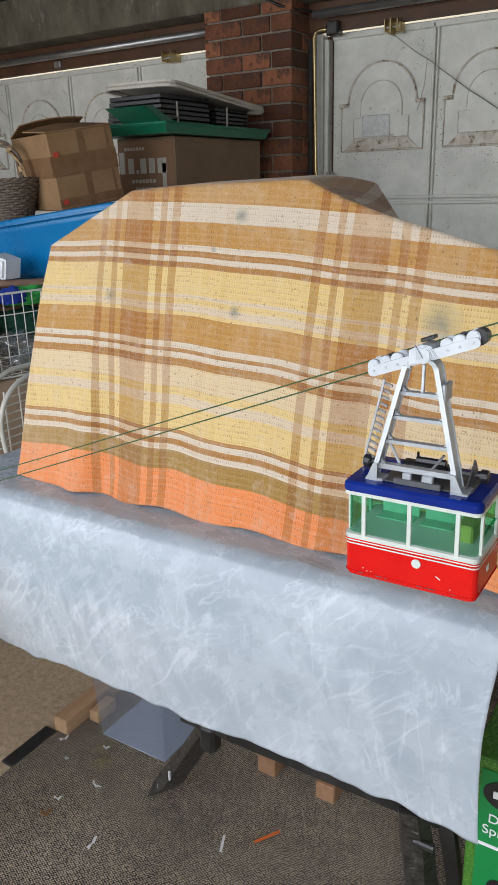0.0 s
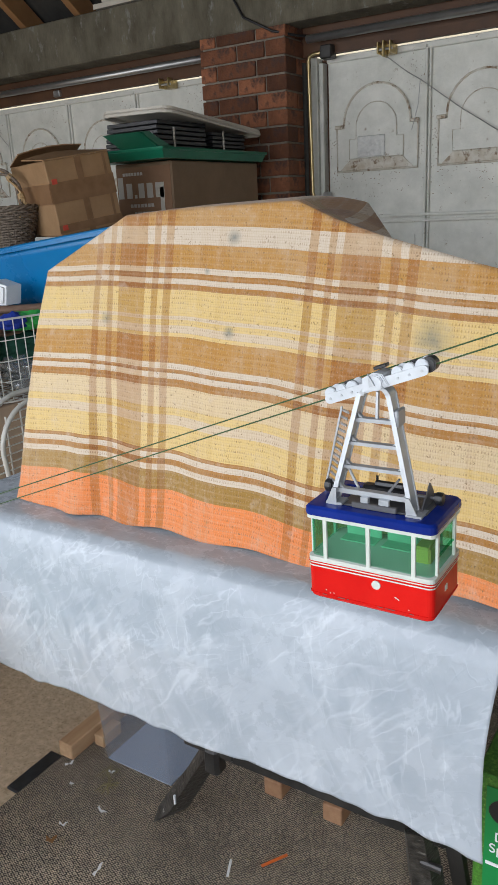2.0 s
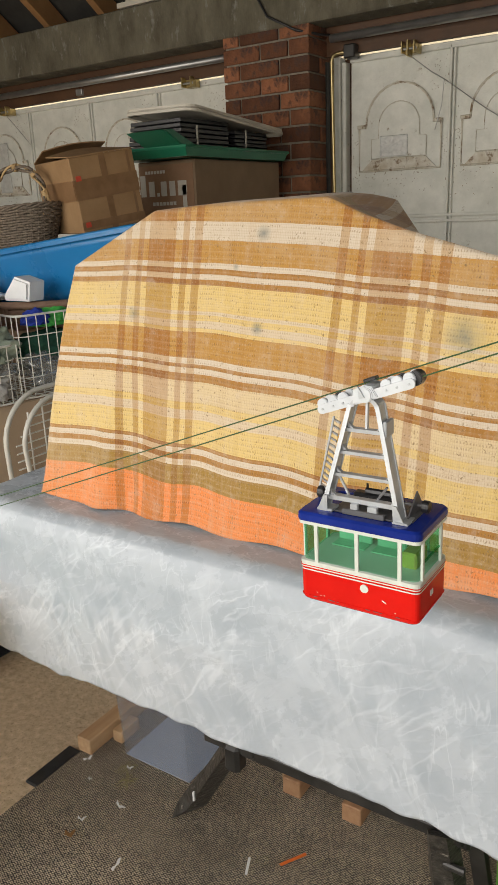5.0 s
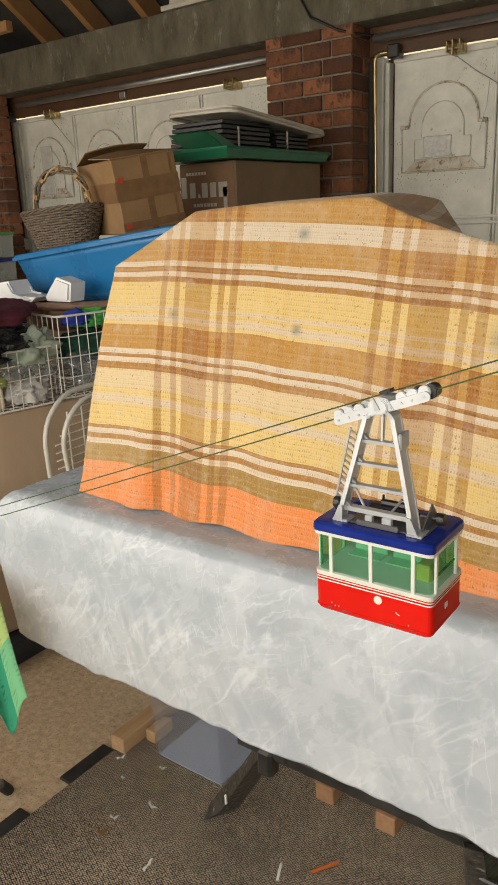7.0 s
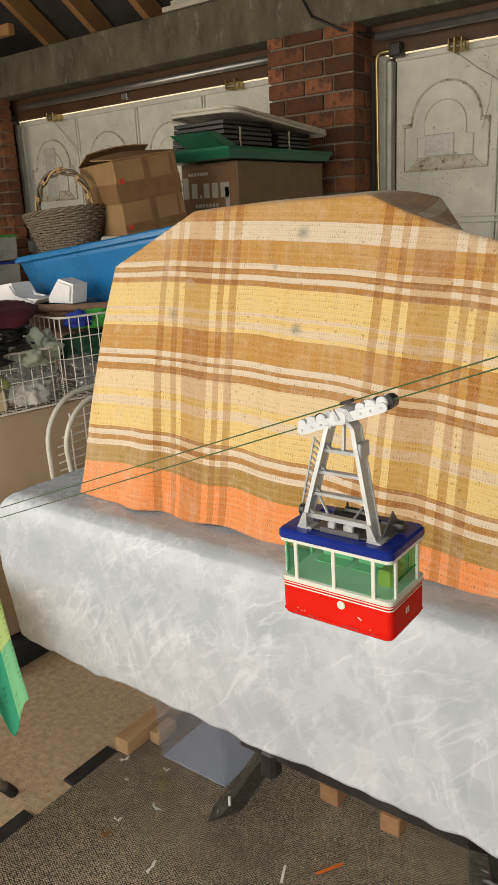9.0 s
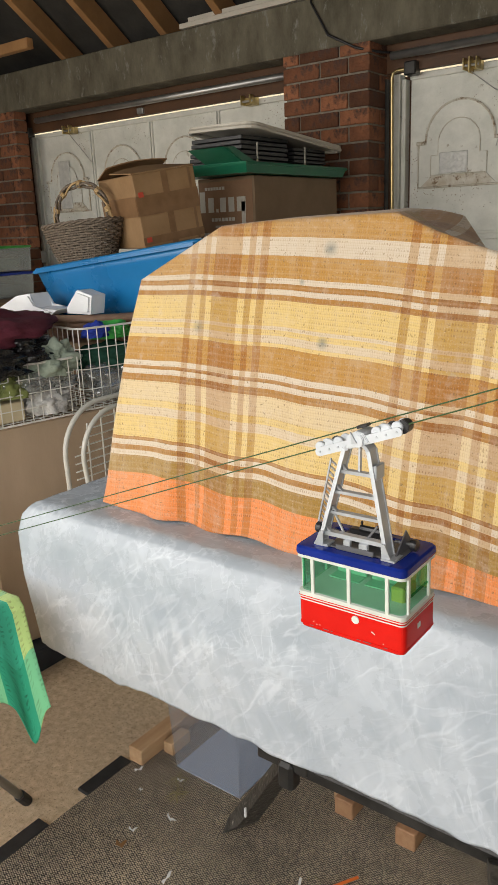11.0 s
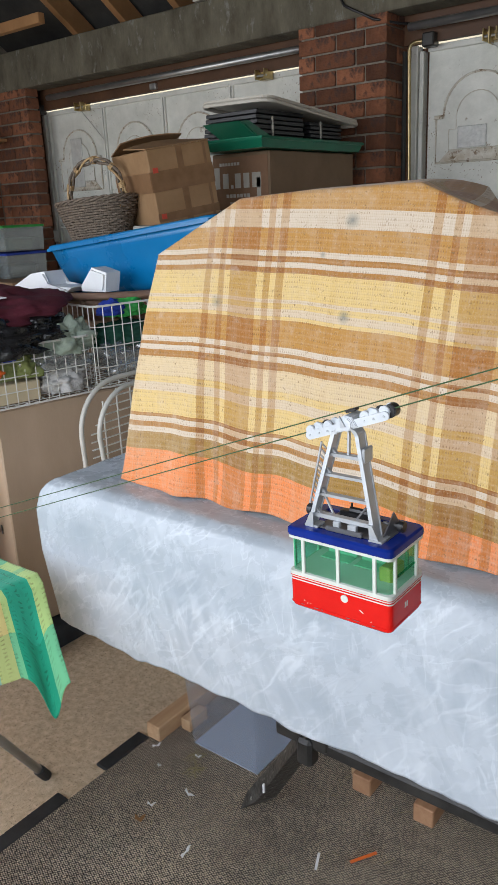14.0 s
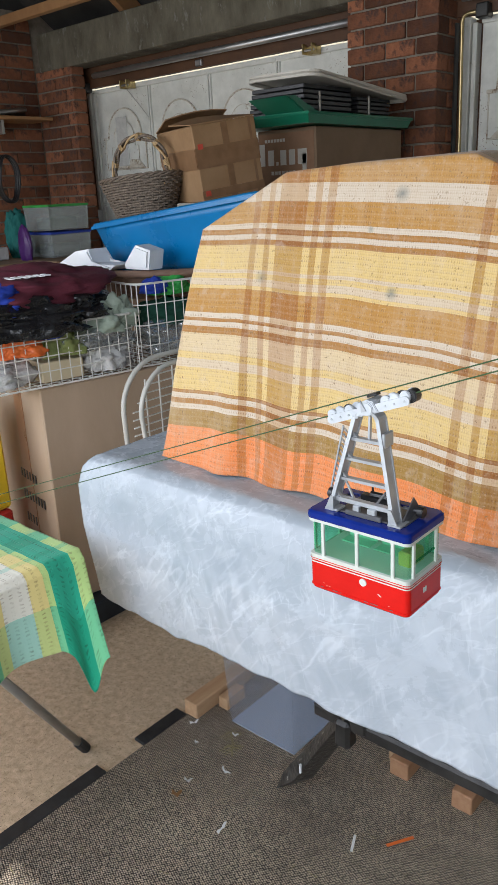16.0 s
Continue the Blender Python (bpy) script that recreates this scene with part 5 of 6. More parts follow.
shop_box = carton("cardboard_box", "brown cardboard box with white printed lettering panel", (0.30, 0.66, 0.40), pose(-2.362, 2.66, 1.252), M_CARD_DARK)
M_PRINT = surface("printed_panel", (0.25, 0.135, 0.075), (0.31, 0.18, 0.105), 12, 0.8)
part("printed_panel", box(0.006, 0.292, -0.003, -0.0008, 0.14, 0.385), M_PRINT, shop_box)
for z, h, x0, x1 in ((0.352, 0.012, 0.04, 0.15), (0.225, 0.014, 0.07, 0.20), (0.198, 0.010, 0.09, 0.19), (0.150, 0.028, 0.02, 0.17)):
    for k in range(7):
        w = (x1 - x0) / 7
        part("lettering_bar", box(x0 + k * w + w * 0.12, x0 + k * w + w * 0.85, -0.0045, -0.0031, z, z + h), M_LID, shop_box)
for k, w in enumerate((0.028, 0.030, 0.012, 0.030, 0.030, 0.045)):
    x = 0.012 + (0, 0.036, 0.070, 0.088, 0.124, 0.160)[k] * 1.25
    part("lettering_bar", box(x, x + w, -0.0045, -0.0031, 0.262, 0.262 + (0.085, 0.06, 0.014, 0.058, 0.058, 0.058)[k], 0.0), M_LID, shop_box)
part("lettering_bar", box(0.235, 0.255, -0.0045, -0.0031, 0.16, 0.30), M_LID, shop_box)
carton("cardboard_box", "plain brown cardboard box under the others", (0.62, 0.72, 0.62), pose(-2.55, 2.60, 0.628), M_CARD_DARK)
carton("cardboard_box", "plain brown cardboard box on the floor", (0.66, 0.76, 0.626), pose(-2.58, 2.58, 0.0), M_CARD_DARK)

tray = open_crate("gravel_tray", "green plastic garden tray upside up on the cardboard box", -2.40, -2.02, 2.56, 3.30, 1.656, 0.035, 0.05, M_GREEN_TRAY, 0.007)
own("tray_corner", slab([(2.44, 1.745), (2.50, 1.75), (2.62, 1.70), (2.80, 1.668), (2.62, 1.66)], -2.22, -2.03, "x", bevel=0.004), M_GREEN_TRAY, "turned-up green plastic tray end", "tray")
for y0, y1 in ((2.62, 2.95), (3.0, 3.26)):
    t = thing("seed_tray_stack", "stack of black ribbed plastic seed trays", "seed trays", at=(-2.22, (y0 + y1) / 2, 1.697))
    count, rise = (6, 0.0185) if y0 < 2.9 else (5, 0.0165)
    for k in range(count):
        part("seed_tray", box(-0.15 + 0.004 * k, 0.13 + 0.004 * (k % 2), (y0 - y1) / 2, (y1 - y0) / 2, rise * k, rise * k + rise - 0.003, 0.002), M_BLACK, t)
    part("price_strip", box(0.132, 0.136, (y0 - y1) / 2 + 0.30 * (y1 - y0), (y0 - y1) / 2 + 0.30 * (y1 - y0) + 0.008, 0.0, 0.085), M_LID, t, "white chain of labels")
lid = own("storage_lid", slab([(x, y) for x, y in rounded(0.175, 0.37, 0.05)], 0.0, 0.012, "z", bevel=0.003), M_LID, "off-white plastic storage box lid on the seed trays", "lid", m=pose(-2.20, 2.97, 1.812, -4.5, 1.0, 1))
bm = tube([(x, y, -0.006) for x, y in rounded(0.172, 0.367, 0.05)], 0.009, seg=6, closed=True)
rim = part("rim", bm, M_LID, lid)


# blue tub, tilted along its length
def tub():
    t = new("blue_tub")
    t.matrix_world = Matrix.Translation((-2.185, 2.20, 1.160)) @ pose(0, 0, 0, 0, -6.4, 0)
    tagged(t, "long blue plastic storage tub with rolled rim, tilted", "storage tub")
    a, b, h = 0.365, 0.19, 0.205
    for k, (p, q) in enumerate((((-a, -b), (a, -b)), ((a, -b), (a, b)), ((a, b), (-a, b)), ((-a, b), (-a, -b)))):
        ob = part("side", grid(8, 6, lambda u, v: ((p[0] + (q[0] - p[0]) * u) * (1 + 0.14 * v), (p[1] + (q[1] - p[1]) * u) * (1 + 0.22 * v), h * v)), M_TUB, t, smooth=True)
        solid(ob, 0.003)
    part("base", box(-a, a, -b, b, -0.003, 0.0, 0.001), M_TUB, t)
    part("rim", tube([(x, y, h) for x, y in rounded(a * 1.15 + 0.006, b * 1.23 + 0.006, 0.03)], 0.0085, seg=8, closed=True), M_TUB, t, smooth=True)
    bm = grid(30, 1, lambda u, v: (-a * 1.15 + 2 * a * 1.15 * u, -b * 1.24 - 0.012, h - 0.002 - 0.011 * v))
    solid(part("rim_skirt", bm, M_TUB, t), 0.003)
    bm = grid(6, 1, lambda u, v: (-a * 1.15 - 0.012, -b * 1.24 + 2 * b * 1.24 * u, h - 0.002 - 0.011 * v))
    solid(part("rim_skirt", bm, M_TUB, t), 0.003)
    return t


tub()
carton("cardboard_box", "brown cardboard box supporting the tub", (0.70, 0.40, 0.585), pose(-2.58, 2.02, 0.56), M_CARD_DARK)
carton("cardboard_box", "brown cardboard box on the floor behind the baskets", (0.74, 0.44, 0.558), pose(-2.60, 2.0, 0.0), M_CARD_DARK)


def willow_basket():
    t = thing("willow_basket", "grey-brown woven willow basket with a hooped cane-bound handle", "basket", at=(-2.497, 2.125, 1.330), turn=(0, -4, 0))
    t.scale = (0.84, 0.84, 0.95)

    def rad(k):
        return 0.155 + 0.075 * k, 0.10 + 0.045 * k

    for row in range(17):
        k = row / 16
        a, b = rad(k)
        pts = []
        n = 64
        for i in range(n):
            th = 2 * math.pi * i / n
            w = 1 + 0.028 * math.cos(16 * th + (math.pi if row % 2 else 0))
            pts.append((a * w * math.cos(th), b * w * math.sin(th), 0.006 + 0.150 * k + 0.004 * NOISE(Vector((i * 0.4, row, 2)))))
        part("weaver", tube(pts, 0.0052, seg=5, closed=True), M_WICKER, t, smooth=True)
    for i in range(32):
        th = 2 * math.pi * (i + 0.5) / 32
        (a0, b0), (a1, b1) = rad(0), rad(1.02)
        part("stake", tube([(a0 * math.cos(th), b0 * math.sin(th), 0), (a1 * math.cos(th), b1 * math.sin(th), 0.162)], 0.0035, seg=5), M_WICKER, t)
    a, b = rad(1.03)
    for ph in (0, 2.1, 4.2):
        part("border", tube([((a + 0.006 * math.cos(9 * q + ph)) * math.cos(q), (b + 0.006 * math.cos(9 * q + ph)) * math.sin(q), 0.163 + 0.006 * math.sin(9 * q + ph)) for q in [2 * math.pi * i / 80 for i in range(80)]], 0.005, seg=5, closed=True), M_WICKER, t, smooth=True)
    part("base", disc(1.0, 0.006, (0, 0, 0), "z", 32), M_WICKER, t).scale = (0.15, 0.10, 1)
    for ph, r, mt in ((0, 0.0065, M_WICKER), (2.1, 0.006, M_WICKER), (4.2, 0.005, M_CANE)):
        pts = []
        for i in range(41):
            q = math.pi * i / 40
            rr = 0.010
            pts.append((-(0.185 + rr * math.cos(ph + q * 5)) * math.cos(q), rr * math.sin(ph + q * 5), 0.155 + (0.165 + rr * math.cos(ph + q * 5)) * math.sin(q) ** 0.8))
        part("handle", tube(pts, r, seg=6), mt, t, smooth=True)
    for c in (0.35, 0.9, 1.6, 2.3, 2.85):
        pts = []
        for i in range(30):
            q = c + 0.13 * i / 30
            s = i * 0.9
            pts.append((-(0.185 + 0.014 * math.cos(s)) * math.cos(q), 0.014 * math.sin(s), 0.155 + (0.165 + 0.014 * math.cos(s)) * math.sin(q) ** 0.8))
        part("binding", tube(pts, 0.003, seg=5), M_CANE, t, "golden cane binding")
    for s in (-1, 1):
        for d in (-0.5, 0, 0.5):
            part("binding", tube([(s * 0.185, 0, 0.21), (s * 0.195 + 0.012 * d, 0.03 * d, 0.16), (s * 0.19 - 0.03 * d, 0.06 * d - 0.02, 0.125)], 0.003, seg=5), M_CANE, t, "golden cane binding")


willow_basket()


def wire_basket(x0, x1, y0, y1, z0, z1, label):
    t = thing("wire_basket", label, "wire basket", at=((x0 + x1) / 2, (y0 + y1) / 2, z0), group="stacked wire baskets")
    a, b, h = (x1 - x0) / 2, (y1 - y0) / 2, z1 - z0
    for z, r in ((0.0, 0.0028), (h, 0.0034)):
        part("frame_wire", tube([(x, y, z) for x, y in rounded(a, b, 0.03)], r, seg=6, closed=True), M_WIRE, t)
    for k in range(1, 4):
        part("wire", tube([(x, y, h * k / 4) for x, y in rounded(a, b, 0.03)], 0.0016, seg=5, closed=True), M_WIRE, t)
    ny, nx = int(2 * b / 0.028), int(2 * a / 0.028)
    for k in range(ny + 1):
        y = -b + 2 * b * k / ny
        part("wire", tube([(-a, y, h), (-a, y, 0), (a, y, 0), (a, y, h)], 0.0016, seg=5), M_WIRE, t)
    for k in range(nx + 1):
        x = -a + 2 * a * k / nx
        part("wire", tube([(x, -b, h), (x, -b, 0), (x, b, 0), (x, b, h)], 0.0016, seg=5), M_WIRE, t)


first_object = len(scene.collection.objects)
big = carton("cardboard_box", "tall plain brown cardboard carton with printed lines, under the wire baskets", (0.52, 0.66, 0.628), pose(-2.29, 1.075, 0.327), M_CARD)
part("tape", box(0.33, 0.385, -0.0025, -0.0005, 0.0, 0.628), surface("faded_tape", (0.33, 0.17, 0.08), (0.38, 0.20, 0.10), 20, 0.3), big, "faded brown tape down the seam")
for k, (body, z) in enumerate((("15.5 KGS", 0.045), ("18.5 KGS", 0.12))):
    words(body, 0.052, M_BLACK, big, pose(0.30, -0.0032, z, 90, 0, 0))
for z, w in ((0.195, 0.10), (0.27, 0.18), (0.335, 0.14)):
    for k in range(int(w / 0.022)):
        part("lettering_bar", box(0.31 + k * 0.020, 0.318 + k * 0.020, -0.004, -0.0026, z, z + 0.026), M_BLACK, big)
wire_basket(-2.26, -1.757, 0.93, 1.37, 0.962, 1.118, "white wire storage basket heaped with clothes and bags")
wire_basket(-2.26, -1.765, 1.385, 1.83, 0.962, 1.19, "white wire storage basket with folded cloths and packaging")


def heap(name, label, category, mat, c, r, seed, rough=0.35, flat=0.5):
    bm = bmesh.new()
    bmesh.ops.create_icosphere(bm, subdivisions=5, radius=1.0)
    for v in bm.verts:
        n = v.co.normalized()
        d = 1 + rough * NOISE(n * 1.7 + Vector((seed, 0, 0))) + rough * 0.55 * NOISE(n * 4.2 + Vector((0, seed, 0))) + rough * 0.45 * abs(NOISE(Vector((n.x * 9, n.y * 4.5, n.z * 9 + seed)))) + rough * 0.2 * abs(NOISE(n * 19 + Vector((0, 0, seed))))
        v.co = Vector((n.x * r[0] * d, n.y * r[1] * d, max(n.z * d, -flat) * r[2]))
    return own(name, bm, mat, label, category, smooth=True, m=pose(*c))


M_MAROON = surface("maroon_jersey", (0.075, 0.008, 0.018), (0.11, 0.014, 0.028), 14, 0.9, bump=0.2, bscale=120)
M_ROYAL = surface("royal_blue_cloth", (0.012, 0.035, 0.30), (0.02, 0.055, 0.40), 14, 0.8)
M_BINBAG = surface("black_bin_liner", (0.008, 0.008, 0.009), (0.02, 0.02, 0.021), 9, 0.22, bump=0.9, bscale=35)
M_SAGE = surface("sage_cloth", (0.28, 0.34, 0.27), (0.38, 0.44, 0.36), 10, 0.9, bump=0.3, bscale=60)
M_OLIVE = surface("olive_cloth", (0.16, 0.19, 0.055), (0.23, 0.26, 0.09), 10, 0.9, bump=0.3, bscale=60)
M_GREYCLOTH = surface("grey_crumpled_cloth", (0.40, 0.39, 0.38), (0.55, 0.54, 0.52), 9, 0.85, bump=0.6, bscale=40)
M_CREAMBOX = surface("cream_card", (0.55, 0.46, 0.30), (0.62, 0.53, 0.36), 9, 0.8)
M_EMERALD = surface("dark_green_cloth", (0.006, 0.05, 0.03), (0.012, 0.08, 0.05), 12, 0.8)
M_GRASSBAG = surface("bright_green_bag", (0.03, 0.30, 0.05), (0.06, 0.42, 0.09), 15, 0.35)
shirt = heap("maroon_sweatshirt", "maroon sweatshirt with white lettering, crumpled on the basket", "sweatshirt", M_MAROON, (-1.95, 1.14, 1.192), (0.19, 0.225, 0.06), 1.0, 0.25)
for k in range(6):
    part("lettering_bar", box(0.10, 0.155 - 0.01 * (k % 2), -0.09 + 0.020 * k, -0.078 + 0.020 * k, 0.044, 0.0465), M_PAPER, shirt)
heap("blue_garment", "royal blue garment crumpled under the sweatshirt", "garment", M_ROYAL, (-1.86, 1.00, 1.175), (0.12, 0.11, 0.05), 3.0)
heap("bin_liner", "shiny black bin liner lying over the basket's edge", "bin bag", M_BINBAG, (-1.80, 1.04, 1.125), (0.09, 0.20, 0.06), 5.0, 0.45)
heap("bin_liner", "shiny black bin liner drooping into the basket", "bin bag", M_BINBAG, (-1.86, 1.23, 1.145), (0.11, 0.11, 0.045), 6.0, 0.4)
heap("sage_cloth", "pale sage cloth tucked into the basket's corner", "cloth", M_SAGE, (-1.80, 1.31, 1.10), (0.045, 0.07, 0.055), 8.0, 0.5)
heap("orange_bag", "bright orange plastic bag in the wire basket", "bag", M_ORANGE, (-1.79, 1.05, 1.065), (0.035, 0.06, 0.04), 9.0, 0.5)
heap("olive_cloth", "olive green cloth in the wire basket", "cloth", M_OLIVE, (-1.80, 1.17, 1.055), (0.04, 0.06, 0.05), 10.0, 0.5)
heap("blue_rag", "blue rag in the wire basket", "cloth", M_ROYAL, (-1.79, 1.13, 1.095), (0.03, 0.04, 0.03), 12.0, 0.4)
heap("grey_cloth", "pale grey crumpled cloth in the wire basket", "cloth", M_GREYCLOTH, (-1.81, 1.29, 1.0), (0.05, 0.075, 0.05), 13.0, 0.5)
heap("plastic_wrap", "crumpled clear plastic packaging in the wire basket", "packaging", M_POLY, (-1.80, 1.26, 1.055), (0.045, 0.10, 0.04), 14.0, 0.6)
heap("bubble_wrap", "white bubble wrap along the bottom of the basket", "packaging", M_GREYCLOTH, (-1.81, 0.99, 0.992), (0.05, 0.08, 0.04), 15.0, 0.4)
own("cream_box", box(-1.86, -1.775, 1.09, 1.21, 0.967, 1.02, 0.003), M_CREAMBOX, "small cream card box in the wire basket", "box")
heap("bubble_wrap", "grey bubble wrap in the far wire basket", "packaging", M_POLY, (-1.83, 1.60, 1.02), (0.06, 0.17, 0.065), 16.0, 0.6)
heap("dark_green_cloth", "dark green folded cloth in the far wire basket", "cloth", M_EMERALD, (-1.84, 1.52, 1.085), (0.05, 0.10, 0.05), 17.0, 0.3)
heap("green_packet", "bright green and blue packet in the far wire basket", "packet", M_GRASSBAG, (-1.83, 1.53, 1.165), (0.04, 0.065, 0.035), 18.0, 0.3)
heap("blue_packet", "royal blue packet in the far wire basket", "packet", M_ROYAL, (-1.815, 1.47, 1.17), (0.03, 0.04, 0.028), 19.0, 0.3)
own("grey_binder", box(-1.95, -1.80, 1.62, 1.80, 0.967, 1.13, 0.004), M_GREYCLOTH, "grey folded sheet standing in the far basket", "sheet")
bm = tube([(-2.0 + 0.22 * math.cos(q), 1.68 + 0.26 * math.sin(q), 1.205) for q in [2 * math.pi * k / 48 for k in range(48)]], 0.012, seg=6, closed=True)
trug = own("wooden_trug", bm, M_TRUG, "round wooden trug rim lying on the wire basket", "trug", smooth=True)
def trug_side(u, v):
    q = 2 * math.pi * u
    return (-2.0 + (0.19 + 0.025 * v) * math.cos(q), 1.68 + (0.23 + 0.025 * v) * math.sin(q), 1.135 + 0.068 * v + 0.004 * math.sin(q * 7))


solid(part("side", grid(48, 4, trug_side), M_TRUG, trug, "reddish-brown bent wood side", smooth=True), 0.006)
for q in (-1.9, -1.2, -0.5, 0.2):
    part("strap", bar((-2.0 + 0.215 * math.cos(q), 1.68 + 0.255 * math.sin(q), 1.14), (-2.0 + 0.222 * math.cos(q), 1.68 + 0.262 * math.sin(q), 1.212), 0.012, 0.012), M_TRUG, trug)

# the carton and the baskets on it stand a little turned from the wall
TURN = Matrix.Translation((-1.77, 1.46, 0)) @ Matrix.Rotation(radians(-11), 4, "Z") @ Matrix.Translation((1.77, -1.42, 0))
bpy.context.view_layer.update()
for stacked in list(scene.collection.objects)[first_object:]:
    if stacked.parent is None:
        stacked.matrix_world = TURN @ stacked.matrix_world


def chair():
    t = thing("folding_chair", "cream tubular folding chair with a white wire mesh back", "chair", at=(-1.66, 1.48, 0.0))

    def hoop(x, y0, y1, z0, top, r, foot):
        pts = [(x + foot, y0 + 0.03, 0.258), (x + foot * 0.3, y0 + 0.025, z0)]
        for k in range(9):
            a = math.pi / 2 * k / 8
            pts.append((x, y0 + r - r * math.cos(a), top - r + r * math.sin(a)))
        for k in range(9):
            a = math.pi / 2 * k / 8
            pts.append((x, y1 - r + r * math.sin(a), top - r + r * math.cos(a)))
        pts += [(x + foot * 0.3, y1 - 0.025, z0), (x + foot, y1 - 0.03, 0.258)]
        return pts

    part("back_tube", tube(hoop(-0.02, -0.215, 0.215, 0.70, 1.008, 0.13, -0.085), 0.0068, seg=10), M_CHAIR, t, smooth=True)
    part("back_tube", tube(hoop(0.022, -0.190, 0.190, 0.70, 0.992, 0.12, -0.03), 0.0068, seg=10), M_CHAIR, t, smooth=True)
    for k in range(18):
        z = 0.60 + 0.0215 * k
        w = 0.20 if z < 0.88 else 0.20 - (z - 0.88) * 0.9
        part("mesh_wire", tube([(0.0, -w, z), (0.0, w, z)], 0.0022, seg=5), M_WIRE, t)
    for k in range(7):
        y = -0.15 + 0.05 * k
        part("mesh_wire", tube([(0.0, y, 0.58), (0.0, y, 0.985 - 0.5 * max(0, abs(y) - 0.1))], 0.0026, seg=5), M_WIRE, t)
    part("seat", box(-0.107, -0.045, -0.18, 0.18, 0.54, 0.66, 0.006), M_CHAIR, t, "folded seat frame")


chair()
own("dark_box", box(-2.30, -1.765, 1.07, 1.75, 0.257, 0.325, 0.004), surface("navy_board", (0.010, 0.014, 0.022), (0.022, 0.03, 0.042), 9, 0.5), "dark navy case on the floor under the carton", "case")
for z0, z1, mt, y0 in ((0.62, 0.92, surface("yellow_plastic", (0.75, 0.50, 0.02), (0.82, 0.58, 0.03), 9, 0.35), 0.93), (0.30, 0.615, surface("red_plastic", (0.50, 0.02, 0.015), (0.60, 0.03, 0.02), 9, 0.35), 0.93)):
    own("plastic_board", box(-2.2, -1.945, y0 + 0.07, y0 + 0.13, z0, z1, 0.008), mt, "brightly coloured plastic toy panel beside the carton", "plastic board")
own("plastic_board", box(-1.90, -1.872, 0.965, 0.995, 0.30, 0.60, 0.006), M_GREEN_TRAY, "green plastic toy panel beside the carton", "plastic board")
own("plastic_plinth", box(-2.2, -1.872, 0.965, 1.06, 0.257, 0.298, 0.004), M_BLACK, "dark foot of the plastic toy panel", "plinth")


def set_back(first, eye, s):
    """Moves the pile of goods farther off at true size: positions and sizes grow together about a point."""
    eye = Vector(eye)
    done = set()
    for ob in list(scene.collection.objects)[first:]:
        if ob.parent is None:
            ob.location = eye + (ob.location - eye) * s
        else:
            ob.location = ob.location * s
        if ob.data and ob.data.name not in done:
            done.add(ob.data.name)
            ob.data.transform(Matrix.Scale(s, 4))
        for mod in ob.modifiers:
            mod.thickness *= s


set_back(first_object, (-0.15, 0.05, 1.42), 1.22)

own("polystyrene_block", slab([(-2.70, 1.172), (-2.36, 1.172), (-2.325, 1.19), (-2.455, 1.194), (-2.47, 1.245), (-2.55, 1.235)], 1.80, 1.90, "y", bevel=0.008), M_FOAM, "white polystyrene packing block with a notch, lying on the trug", "packing block")
own("polystyrene_block", slab([(-2.318, 1.174), (-2.195, 1.174), (-2.18, 1.240), (-2.255, 1.258), (-2.318, 1.195)], 1.84, 1.92, "y", bevel=0.008), M_FOAM, "white polystyrene packing corner lying on the trug", "packing block")

# ---- side wall: shelf, tools, tubs ----
shelf = own("wall_shelf", box(-5.0, -4.74, 2.35, 3.36, 1.925, 1.945, 0.002), M_TIMBER, "thin softwood shelf on the brick wall", "shelf")
part("bracket", box(-5.0, -4.80, 3.0, 3.02, 1.84, 1.925), M_GREY_METAL, shelf)
own("tool_handle", tube([(-4.80, 2.6, 1.965), (-4.80, 3.0, 1.968), (-4.78, 3.18, 1.99)], 0.016, seg=8), M_GREY_METAL, "grey metal tool lying on the shelf", "tool", smooth=True)
own("tool_handle", tube([(-4.86, 2.7, 1.965), (-4.86, 3.22, 1.965)], 0.018, seg=8), M_BLACK, "dark tool on the shelf", "tool", smooth=True)
for k in range(3):
    own("cable_coil", tube([(-4.70 + 0.02 * k + 0.008 * math.sin(3 * q), 2.92 + 0.07 * math.cos(q), 1.56 + 0.14 * math.sin(q)) for q in [2 * math.pi * i / 40 for i in range(40)]], 0.009, seg=6, closed=True), M_BLACK, "black cable coiled on a hook", "cable coil", smooth=True)
heap("teal_bag", "teal fabric bag hanging on the wall", "bag", surface("teal_fabric", (0.01, 0.12, 0.11), (0.02, 0.17, 0.15), 9, 0.8), (-4.55, 2.86, 1.20), (0.06, 0.09, 0.16), 21.0, 0.25, 1.0)
heap("purple_hoop", "purple plastic handle beside the tubs", "handle", surface("purple_plastic", (0.05, 0.012, 0.10), (0.08, 0.02, 0.15), 9, 0.4), (-4.28, 2.72, 1.16), (0.06, 0.03, 0.12), 23.0, 0.1, 1.0)
